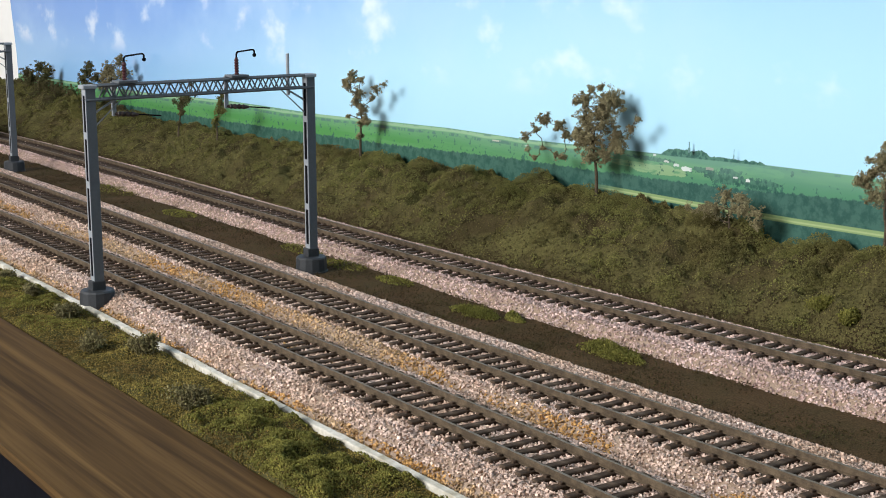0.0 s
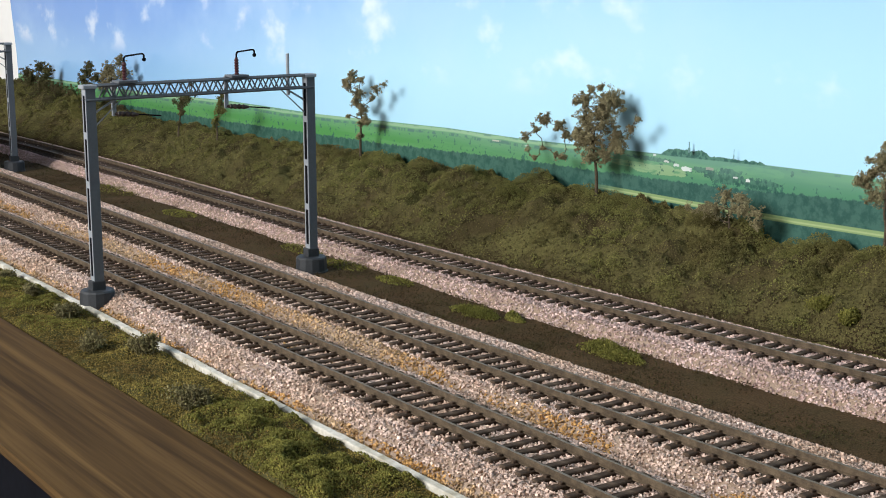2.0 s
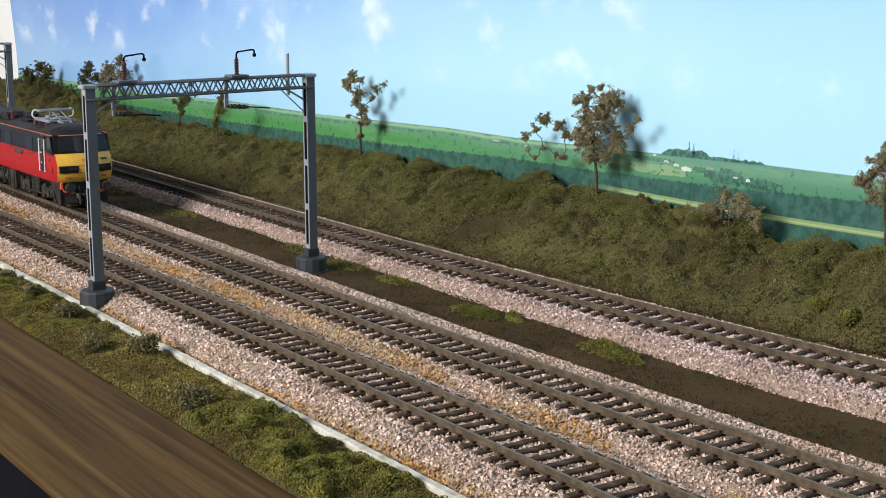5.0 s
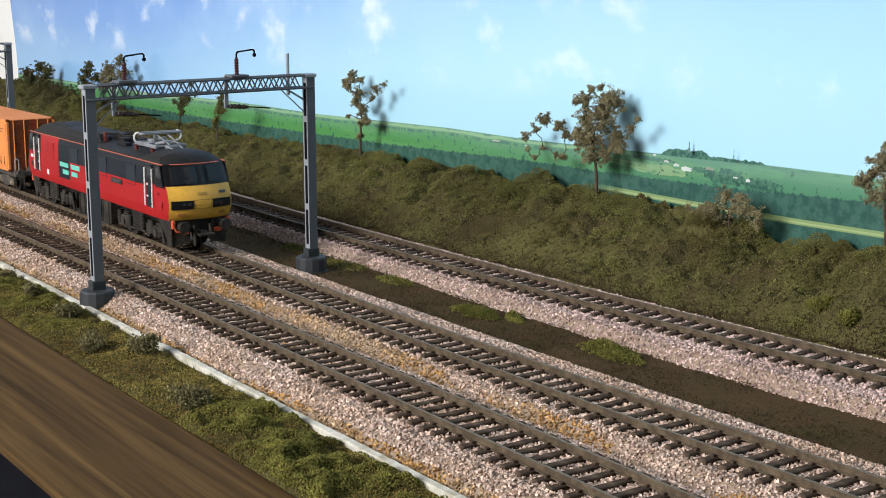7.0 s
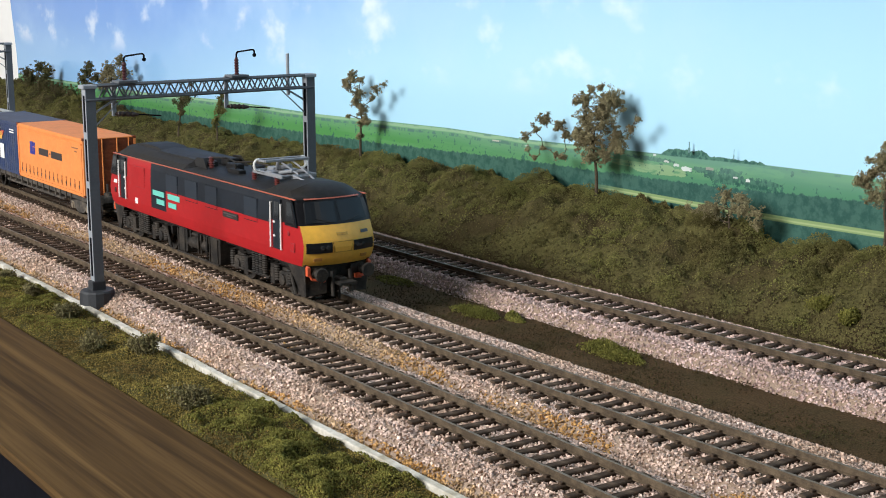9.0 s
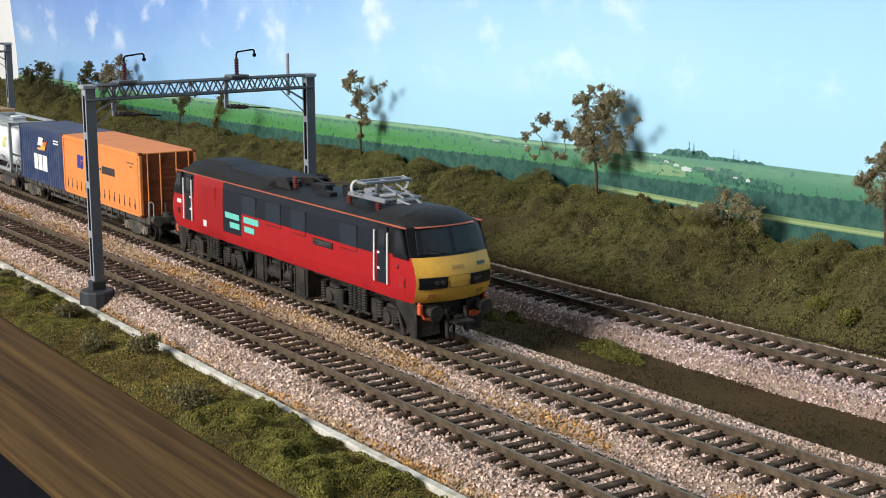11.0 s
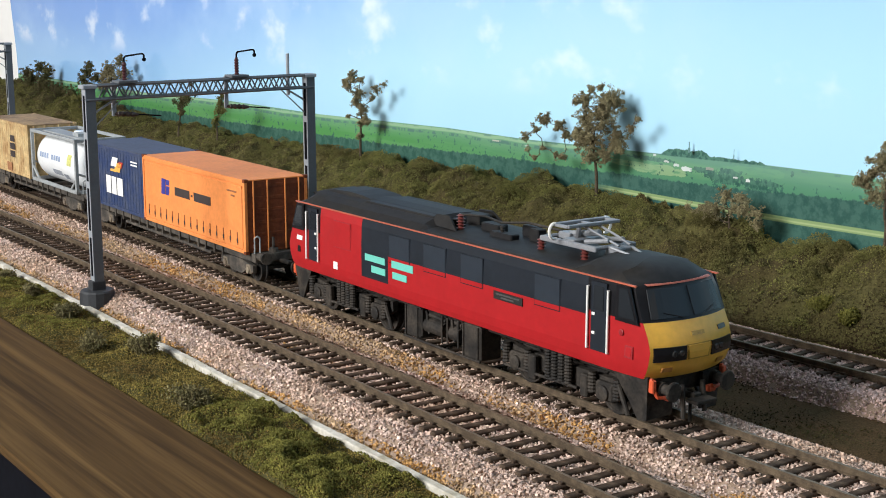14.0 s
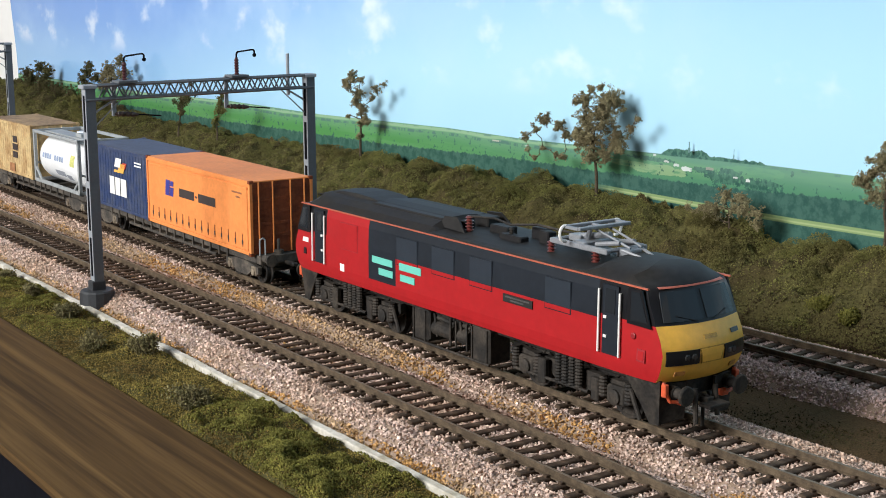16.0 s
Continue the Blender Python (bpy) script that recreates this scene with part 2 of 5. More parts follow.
tagged(part("wall_south", bm, WALL_DIM), "unseen dark grey room wall with a window opening, cuts bounced light", "", "", "structure")
wall("ceiling", -2.7, 2.3, -2.3, 0.36, 1.5, 1.6, WALL_DIM, "unseen dark grey ceiling that cuts bounced light")
wall("floor", -2.7, 2.3, -2.3, 0.36, -1.1, -1.0, FLOOR, "dark brown room floor")
# ---- printed backdrop sheet ----
def backdrop_material():
    """A glossy printed sheet: sky with soft clouds, fields, hedgerows and far woods."""
    m = bpy.data.materials.new("printed_backdrop")
    m.use_nodes = True
    nt = m.node_tree
    n, l = nt.nodes, nt.links
    b = n["Principled BSDF"]
    b.inputs["Roughness"].default_value = 0.16
    b.inputs["Specular IOR Level"].default_value = 0.45
    tc, sp = n.new("ShaderNodeTexCoord"), n.new("ShaderNodeSeparateXYZ")
    l.new(tc.outputs["Object"], sp.inputs[0])
    X, Z = sp.outputs[0], sp.outputs[2]

    def op(kind, a, c=0.0, d=None):
        k = n.new("ShaderNodeMath")
        k.operation = kind
        for i, v in enumerate((a, c) if d is None else (a, c, d)):
            if isinstance(v, (int, float)):
                k.inputs[i].default_value = v
            else:
                l.new(v, k.inputs[i])
        return k.outputs[0]

    def ns(scale, sx=1.0, sz=1.0, detail=4.0, rough=0.55):
        mp, k = n.new("ShaderNodeMapping"), n.new("ShaderNodeTexNoise")
        mp.inputs["Scale"].default_value = (sx, 1, sz)
        k.inputs["Scale"].default_value, k.inputs["Detail"].default_value, k.inputs["Roughness"].default_value = scale, detail, rough
        l.new(tc.outputs["Object"], mp.inputs[0])
        l.new(mp.outputs[0], k.inputs["Vector"])
        return k.outputs["Fac"]

    def step(v, lo, hi):
        k = n.new("ShaderNodeMapRange")
        k.interpolation_type = "SMOOTHSTEP"
        l.new(v, k.inputs[0])
        k.inputs[1].default_value, k.inputs[2].default_value = lo, hi
        return k.outputs[0]

    def mix(f, a, c):
        k = n.new("ShaderNodeMix")
        k.data_type = "RGBA"
        if isinstance(f, (int, float)):
            k.inputs[0].default_value = f
        else:
            l.new(f, k.inputs[0])
        for i, v in ((6, a), (7, c)):
            if isinstance(v, tuple):
                k.inputs[i].default_value = (*v, 1)
            else:
                l.new(v, k.inputs[i])
        return k.outputs[2]

    # the sky: paler towards the horizon and towards the near end of the sheet
    pale = op("ADD", op("MULTIPLY", step(Z, 0.14, 0.05), 0.55), op("MULTIPLY", step(X, -1.25, -0.5), 0.78))
    skyc = mix(step(pale, 0.0, 1.15), (0.135, 0.29, 0.66), (0.385, 0.645, 0.815))
    veil = op("MULTIPLY", step(ns(5.0, 1, 1.3, 5, 0.55), 0.42, 0.72), step(Z, 0.055, 0.09))
    skyc = mix(op("MULTIPLY", veil, 0.45), skyc, (0.47, 0.65, 0.86))
    puffs = op("MULTIPLY", step(ns(20, 1, 1.6, 4, 0.5), 0.54, 0.74), step(Z, 0.07, 0.09))
    skyc = mix(op("MULTIPLY", puffs, 0.7), skyc, (0.72, 0.80, 0.88))

    def broken(pts):
        """A line of straight runs over X; ends go on level."""
        out = pts[0][1]
        for (xa, za), (xb, zb) in zip(pts, pts[1:]):
            k = n.new("ShaderNodeMapRange")
            l.new(X, k.inputs[0])
            k.inputs[1].default_value, k.inputs[2].default_value = xa, xb
            k.inputs[3].default_value, k.inputs[4].default_value = 0.0, zb - za
            out = op("ADD", k.outputs[0], out)
        return out

    def below(line, soft=0.0005):
        return step(op("SUBTRACT", line, Z), 0.0, soft)

    def between(v, a, b, c, d):
        return op("MULTIPLY", step(v, a, b), step(v, d, c))

    def blob(x, z, rx, rz, edge=0.5, grain=260):
        """A ragged oval patch of the print."""
        u, w = op("MULTIPLY", op("SUBTRACT", X, x), 1 / rx), op("MULTIPLY", op("SUBTRACT", Z, z), 1 / rz)
        d = op("ADD", op("MULTIPLY", u, u), op("MULTIPLY", w, w))
        d = op("ADD", d, op("MULTIPLY", op("SUBTRACT", ns(grain, 1, 1, 4, 0.7), 0.5), edge * 4))
        return step(d, 1.1, 0.85)

    def gable(x, z, rx, rz):
        """A small house front: square below, its top edge sloping."""
        u, w = op("ABSOLUTE", op("MULTIPLY", op("SUBTRACT", X, x), 1 / rx)), op("MULTIPLY", op("SUBTRACT", Z, z), 1 / rz)
        d = op("MAXIMUM", op("MAXIMUM", u, op("MULTIPLY", w, -1.0)), op("ADD", w, op("MULTIPLY", u, 0.4)))
        d = op("ADD", d, op("MULTIPLY", op("SUBTRACT", ns(700, 1, 1, 3, 0.7), 0.5), 1.6))
        return step(d, 1.08, 0.92)

    tufty = op("MULTIPLY", ns(330, 1, 0.35, 4, 0.7), 0.005)
    hill = broken([(-1.47, 0.0405), (-1.15, 0.041), (-0.985, 0.0445), (-0.842, 0.0445), (-0.687, 0.0477), (-0.613, 0.0475), (-0.519, 0.0495), (-0.442, 0.0513), (-0.36, 0.0522)])
    land_m = below(hill)
    slope = op("ADD", op("SUBTRACT", hill, Z), op("MULTIPLY", op("SUBTRACT", ns(16, 1, 0.4, 3), 0.5), 0.004))
    land = mix(step(X, -0.8, -0.5), (0.075, 0.245, 0.075), (0.075, 0.21, 0.125))
    land = mix(op("MULTIPLY", step(ns(24, 0.35, 4, 3), 0.4, 0.62), 0.5), land, (0.125, 0.30, 0.13))
    # pale strips of field near the horizon, then hedges along the slopes
    land = mix(op("MULTIPLY", between(slope, 0.0005, 0.001, 0.0022, 0.003), step(X, -0.5, -0.58)), land, (0.22, 0.38, 0.2))
    land = mix(op("MULTIPLY", op("MULTIPLY", between(slope, 0.003, 0.0034, 0.0045, 0.0055), step(ns(200, 1, 0.6, 4, 0.7), 0.42, 0.54)), step(X, -0.55, -0.6)), land, (0.045, 0.125, 0.095))
    land = mix(op("MULTIPLY", op("MULTIPLY", between(slope, 0.0, 0.0004, 0.001, 0.0016), step(ns(150, 1, 0.5, 4, 0.7), 0.5, 0.58)), 0.8), land, (0.06, 0.15, 0.12))
    for x, z, rx, rz, c in ((-0.505, 0.0415, 0.020, 0.0028, (0.25, 0.37, 0.2)), (-0.53, 0.0425, 0.014, 0.0016, (0.2, 0.34, 0.17)), (-0.44, 0.0475, 0.02, 0.002, (0.1, 0.26, 0.13))):
        land = mix(op("MULTIPLY", op("MULTIPLY", blob(x, z, rx, rz, 0.7, 110), 0.75), step(ns(220, 0.5, 2.5, 4, 0.6), 0.3, 0.5)), land, c)
    leafy = mix(step(ns(520, 1, 0.8, 3, 0.6), 0.4, 0.6), (0.024, 0.078, 0.066), (0.055, 0.14, 0.105))
    # hedgerow trees and woods of the village slope
    dots = op("MULTIPLY", step(ns(330, 1, 1, 3, 0.6), 0.6, 0.66), between(slope, 0.005, 0.006, 0.015, 0.017))
    land = mix(op("MULTIPLY", dots, 0.85), land, (0.035, 0.105, 0.085))
    for x, z, rx, rz in ((-0.458, 0.0425, 0.014, 0.0032), (-0.438, 0.0415, 0.013, 0.0028), (-0.474, 0.0445, 0.009, 0.0014), (-0.455, 0.0455, 0.008, 0.0014), (-0.51, 0.0465, 0.016, 0.0011), (-0.4181, 0.0486, 0.0012, 0.0016)):
        land = mix(op("MULTIPLY", blob(x, z, rx, rz, 1.3, 420), 0.88), land, leafy)
    # roofs and white gables
    for x, z, rx, rz, c in ((-0.4845, 0.0440, 0.0042, 0.0014, (0.62, 0.66, 0.66)), (-0.4915, 0.0452, 0.0022, 0.0009, (0.55, 0.58, 0.58)), (-0.4985, 0.0463, 0.002, 0.0007, (0.5, 0.52, 0.5)), (-0.4442, 0.0428, 0.0015, 0.0009, (0.6, 0.63, 0.62)), (-0.469, 0.0458, 0.0028, 0.001, (0.26, 0.25, 0.22)), (-0.452, 0.0433, 0.002, 0.0006, (0.5, 0.54, 0.54)), (-0.507, 0.0487, 0.0014, 0.0006, (0.6, 0.62, 0.62)), (-0.639, 0.0440, 0.004, 0.0006, (0.45, 0.42, 0.36)), (-0.61, 0.0438, 0.0025, 0.0005, (0.45, 0.47, 0.45))):
        land = mix(op("MULTIPLY", gable(x, z, rx * 0.85, rz * 0.8), 0.9), land, c)
    # the darker woods in front, with a pale lane along them
    front = op("ADD", broken([(-1.3, 0.024), (-0.985, 0.026), (-0.75, 0.0295), (-0.623, 0.0332), (-0.573, 0.0335), (-0.495, 0.035), (-0.45, 0.0362), (-0.372, 0.0395)]), tufty)
    near = below(front, 0.0008)
    wooded = mix(step(ns(210, 1, 1.0, 5, 0.65), 0.38, 0.62), (0.026, 0.072, 0.066), (0.05, 0.115, 0.098))
    land = mix(op("MULTIPLY", near, 0.93), land, wooded)
    lane = op("SUBTRACT", broken([(-0.56, 0.0275), (-0.48, 0.0270), (-0.415, 0.0272), (-0.35, 0.0283)]), Z)
    land = mix(op("MULTIPLY", op("MULTIPLY", between(lane, -0.0019, -0.0014, 0.0008, 0.0013), step(X, -0.56, -0.52)), 0.85), land, (0.24, 0.34, 0.15))
    land = mix(op("MULTIPLY", op("MULTIPLY", between(lane, -0.0006, -0.0002, 0.0001, 0.0006), step(X, -0.56, -0.52)), 0.7), land, (0.36, 0.43, 0.22))
    land = mix(op("MULTIPLY", step(slope, 0.012, 0.0), 0.22), land, (0.32, 0.5, 0.47))
    # trees and the copse that stand over the horizon
    copse = op("ADD", op("SUBTRACT", hill, 0.0006), op("MULTIPLY", between(X, -0.505, -0.495, -0.474, -0.467), op("MULTIPLY_ADD", ns(240, 1, 0, 3), 0.005, 0.0012)))
    copse = op("ADD", copse, op("MULTIPLY", between(X, -0.474, -0.466, -0.438, -0.43), op("MULTIPLY", ns(300, 1, 0, 3), 0.0032)))
    tall = op("MULTIPLY", below(copse), op("MULTIPLY", step(op("SUBTRACT", hill, Z), 0.0012, 0.0004), between(X, -0.508, -0.5, -0.435, -0.43)))
    land_m = op("MAXIMUM", land_m, tall)
    land = mix(op("MULTIPLY", tall, 0.92), land, mix(step(ns(480, 1, 0.8, 3), 0.42, 0.6), (0.03, 0.09, 0.08), (0.075, 0.175, 0.14)))
    l.new(mix(land_m, skyc, land), b.inputs["Base Color"])
    return m


BACK_Y = 0.186
SHEET = tagged(part("backdrop", slab(bmesh.new(), [(700, BACK_Y * 1e3 + 3, -30), (-1489, BACK_Y * 1e3 + 3, -30), (-1494, BACK_Y * 1e3 + 3, 60), (-1512, BACK_Y * 1e3 + 3, 150), (-1560, BACK_Y * 1e3 + 3, 520), (700, BACK_Y * 1e3 + 3, 520)], 3), backdrop_material()),
       "glossy printed backdrop sheet of sky, fields and hedgerows", "", "", "structure")


PRINT = material("print_dark_green", (0.1, 0.2, 0.2), 0.4, var=0.2, scale=300, bump=0)
for kind, x, z, h in (("printed_spire", -480, 52.6, 5.2), ("printed_mast", -450.8, 52.0, 5.0)):
    bm = bmesh.new()
    y = BACK_Y * 1e3
    w = {"printed_spire": 0.8, "printed_mast": 0.3}[kind]
    box(bm, x - w, x + w, y - 0.05, y + 0.02, z, z + h * 0.45, 0.02)
    box(bm, x - w * 0.35, x + w * 0.35, y - 0.05, y + 0.02, z + h * 0.4, z + h)
    part(kind, bm, PRINT, SHEET)


# ---- baseboard and its ground ----
def grid_mesh(name, xs, ys, height, mat, label, kind="structure", smooth=True):
    """A sheet over a grid of places; height(x, y) in metres."""
    v = [(x, y, height(x, y)) for x in xs for y in ys]
    k = len(ys)
    f = [(i * k + j, (i + 1) * k + j, (i + 1) * k + j + 1, i * k + j + 1) for i in range(len(xs) - 1) for j in range(k - 1)]
    me = bpy.data.meshes.new(name)
    me.from_pydata(v, [], f)
    if smooth:
        me.polygons.foreach_set("use_smooth", [True] * len(f))
    return tagged(link_mesh(name, me, mat), label, "", "", kind)


GROUND_Z = -0.0085


def clamp(v, a=0.0, b=1.0):
    return max(a, min(b, v))


def bank_foot(x):
    return track_y(2, x) + 0.0235 + 0.0012 * smooth_noise(x, 0, 30)


def crest_z(x):
    """Height of the bank's crest along the line."""
    pts = [(-1.7, 0.034), (-1.37, 0.030), (-1.25, 0.024), (-1.15, 0.020), (-1.0, 0.019), (-0.85, 0.021), (-0.7, 0.023), (-0.55, 0.027), (-0.47, 0.024), (-0.42, 0.017), (-0.38, 0.022), (-0.33, 0.027), (0.3, 0.03)]
    for (a, za), (b, zb) in zip(pts, pts[1:]):
        if x <= b:
            t = clamp((x - a) / (b - a))
            t = t * t * (3 - 2 * t)
            return za + (zb - za) * t
    return 0.03


def bank_z(x, y):
    f = bank_foot(x)
    t = clamp((y - f) / max(0.174 - f, 0.012))
    z = -0.004 + (crest_z(x) + 0.004) * (1 - (1 - t) ** 1.7)
    lump = 0.0055 * smooth_noise(x, y * 0.7, 45, 3.1) + 0.0058 * smooth_noise(x, y * 0.75, 95, 5.2) + 0.0024 * smooth_noise(x, y, 260, 7.7)
    return z + lump * min(1, 4 * t + 0.15)


grid_mesh("ground", list(np.arange(-1.9, 0.5, 0.01)), list(np.arange(-0.118, 0.186, 0.004)),
          lambda x, y: GROUND_Z - 0.001 * (y < -0.08) + 0.0006 * smooth_noise(x, y, 50) + 0.0003 * smooth_noise(x, y, 200), EARTH, "brown scatter earth over the layout's baseboard")
part_board = part("baseboard", B(-1900, 500, -117, 185, -40, -12), FLOOR)
tagged(part_board, "plywood baseboard under the scenery", "", "", "structure")


def bank():
    xs = list(np.arange(-1.75, 0.3, 0.0022))
    v, f = [], []
    k = 44
    for x in xs:
        a = bank_foot(x)
        b = 0.1845
        for j in range(k):
            y = a + (b - a) * j / (k - 1)
            v.append((x, y, bank_z(x, y) if j else GROUND_Z))
    for i in range(len(xs) - 1):
        for j in range(k - 1):
            f.append((i * k + j, (i + 1) * k + j, (i + 1) * k + j + 1, i * k + j + 1))
    me = bpy.data.meshes.new("embankment")
    me.from_pydata(v, [], f)
    me.polygons.foreach_set("use_smooth", [True] * len(f))
    tagged(link_mesh("embankment", me, BANK), "grassy brown embankment rising to the backdrop", "", "", "structure")


bank()
# varnished board along the front edge; added near-black sheet fills the dark void below
tagged(part("fascia_board", B(-1500, 300, -171.5, -117.2, -10.5, -7.5, 0.8), WOOD), "dark varnished wooden board along the layout's front", "board", "", "structure")
tagged(part("front_void_sheet", B(-1900, 500, -168, -165, -1000, -10.6), VOID), "added near-black sheet standing for the dark void below the layout's front edge", "", "", "structure")


# ---- ballast: shaped bed and loose stones ----
def bed_z(x, y):
    """Height of the ballast over both beds; low values where there is none."""
    best = -0.02
    for k in (0, 1, 2):
        d = y - track_y(k, x)
        near, far = (0.0205, 0.0175) if k == 0 else (0.0175, 0.0235) if k == 1 else (0.0165 + 0.0075 * clamp((x + 0.58) / 0.26), 0.0205)
        top = -0.0034
        over = -d - near if d < 0 else d - far
        fall = 0.42 if k == 1 and d > 0 else 0.85 if k == 2 and d < 0 else 0.55
        z = top if over <= 0 else top - over * fall
        if abs(d) < 0.0155:
            z = -0.0034
        best = max(best, z)
    return best + 0.0004 * smooth_noise(x, y, 120, 1.3)


def ballast_bed(name, lo, hi, label):
    v, f = [], []
    xs = list(np.arange(-1.7, 0.25, 0.006))
    ys = list(np.arange(lo, hi, 0.0022))
    k = len(ys)
    for x in xs:
        off = track_y(2, x) - 0.0945 if lo > 0.03 else 0.0
        for y in ys:
            v.append((x, y + off, bed_z(x, y + off) - 0.0003))
    for i in range(len(xs) - 1):
        for j in range(k - 1):
            f.append((i * k + j, (i + 1) * k + j, (i + 1) * k + j + 1, i * k + j + 1))
    me = bpy.data.meshes.new(name)
    me.from_pydata(v, [], f)
    return tagged(link_mesh(name, me, BED), label, "", "", "structure")


ballast_bed("ballast_bed", -0.0795, 0.046, "tan ballast bed under the two nearer tracks")
ballast_bed("ballast_bed", 0.057, 0.124, "pinkish ballast bed under the track by the bank")

# small forms: a stone without its hidden underside, and a four-sided flake
STONE = (np.array([(1, 0, -0.3), (0, 1, -0.3), (-1, 0, -0.3), (0, -1, -0.3), (0.1, 0.1, 0.8)], float), np.array([(0, 1, 4), (1, 2, 4), (2, 3, 4), (3, 0, 4)]))
FLAKE = (np.array([(1, 0, -0.5), (-0.6, 0.95, -0.4), (-0.6, -0.95, -0.3), (0.1, 0.0, 1.0)], float), np.array([(0, 1, 3), (1, 2, 3), (2, 0, 3), (0, 2, 1)]))


def scatter(name, places, sizes, mat, label, seed, flat=0.75, jitter=0.35, form=FLAKE, tilt=1.0):
    """Many small angular bits in one mesh. places: n x 3 metres; sizes: n radii; tilt: how far they tumble."""
    rng = np.random.default_rng(seed)
    p, s = np.asarray(places, float), np.asarray(sizes, float)
    n, (pts, tris) = len(p), form
    k, m = len(pts), len(tris)
    base = pts[None] * rng.uniform(1 - jitter, 1 + jitter, (n, k, 1)) + rng.normal(0, 0.16, (n, k, 3))
    q = rng.normal(size=(n, 4)) * np.array([1, tilt, tilt, 1])
    q /= np.linalg.norm(q, axis=1)[:, None]
    w, x, y, z = q.T
    R = np.stack([1 - 2 * (y * y + z * z), 2 * (x * y - z * w), 2 * (x * z + y * w), 2 * (x * y + z * w), 1 - 2 * (x * x + z * z), 2 * (y * z - x * w), 2 * (x * z - y * w), 2 * (y * z + x * w), 1 - 2 * (x * x + y * y)], -1).reshape(n, 3, 3)
    v = np.einsum("nij,nkj->nki", R, base * np.array([1.0, 0.8, flat]))
    v = v * s[:, None, None] + p[:, None, :]
    f = tris[None] + (np.arange(n) * k)[:, None, None]
    me = bpy.data.meshes.new(name)
    me.vertices.add(n * k)
    me.vertices.foreach_set("co", v.reshape(-1))
    me.loops.add(n * m * 3)
    me.loops.foreach_set("vertex_index", f.reshape(-1).astype(np.int32))
    me.polygons.add(n * m)
    me.polygons.foreach_set("loop_start", (np.arange(n * m) * 3).astype(np.int32))
    me.update(calc_edges=True)
    return tagged(link_mesh(name, me, mat), label, "", "", "stuff")


def stones():
    rng = random.Random(4)
    sets = {"a": [], "s": [], "c": []}
    for _ in range(265000):
        x = -0.16 - 1.3 * rng.random() ** 1.35
        c = rng.random() < 0.36
        if c:
            off = rng.uniform(-0.036, 0.0272)
            y = track_y(2, x) + off
        else:
            y = rng.uniform(-0.0800, 0.0445)
        z = bed_z(x, y)
        if z < GROUND_Z - 0.0008:
            continue
        # sleepers stay clear of most stones
        size = rng.uniform(0.00044, 0.00076)
        if c:
            sets["c"].append((x, y, z + 0.0001, size))
            continue
        ya, yb = track_y(0, x), track_y(1, x)
        mid = (ya + yb) / 2
        w = math.exp(-((y - mid - 0.001) / 0.0055) ** 2) + 0.8 * math.exp(-((y + 0.0775) / 0.003) ** 2) + 0.25 * math.exp(-((y - ya) / 0.008) ** 2)
        w *= 1.3 + 1.5 * smooth_noise(x, y, 20, 9.0) + 0.5 * smooth_noise(x, y, 90, 4.0)
        sets["s" if 0.5 + 0.35 * (rng.random() - 0.5) < w else "a"].append((x, y, z + 0.0001, size))
    for key, name, mat, label, seed in (("a", "ballast", BALLAST, "loose pale tan ballast stones round the nearer tracks", 1), ("s", "stained_ballast", BALLAST_STAIN, "rusty ochre stained ballast between the nearer tracks", 2), ("c", "ballast", BALLAST_C, "loose pinkish ballast stones along the far track", 3)):
        a = np.array(sets[key])
        scatter(name, a[:, :3], a[:, 3], mat, label, seed, 0.85, 0.35, STONE, 0.5)


stones()


# ---- tracks: rails, sleepers ----
def rail(k, side, parent):
    prof = [(-0.85, -2.5), (-0.85, -2.15), (-0.35, -1.9), (-0.35, -0.85), (-0.62, -0.7), (-0.62, -0.12), (-0.5, 0.0), (0.5, 0.0), (0.62, -0.12), (0.62, -0.7), (0.35, -0.85), (0.35, -1.9), (0.85, -2.15), (0.85, -2.5)]
    bm = bmesh.new()
    rings = []
    for x in np.arange(-1.7, 0.26, 0.03):
        y = track_y(k, x) * 1e3 + side * 8.85
        rings.append([bm.verts.new((x * 1e3, y + a, z)) for a, z in prof])
    for p, o in zip(rings, rings[1:]):
        for i in range(len(prof)):
            j = (i + 1) % len(prof)
            f = bm.faces.new((p[i], o[i], o[j], p[j]))
            f.material_index = 1 if i == 6 else 0
    part("rail", bm, [RAIL_SIDE, RAIL_TOP], parent)


def sleeper_mesh():
    bm = box(bmesh.new(), -1.4, 1.4, -15, 15, -4.3, -2.3, 0.3)
    for s in (-1, 1):
        for e in (-1, 1):
            y = s * 8.85 + e * 1.75
            box(bm, -0.75, 0.75, y - 0.65, y + 0.65, -2.5, -1.55, 0.2)
    me = bpy.data.meshes.new("sleeper")
    bmesh.ops.scale(bm, vec=(0.001, 0.001, 0.001), verts=bm.verts)
    bm.to_mesh(me)
    bm.free()
    me.materials.append(SLEEPER)
    return me


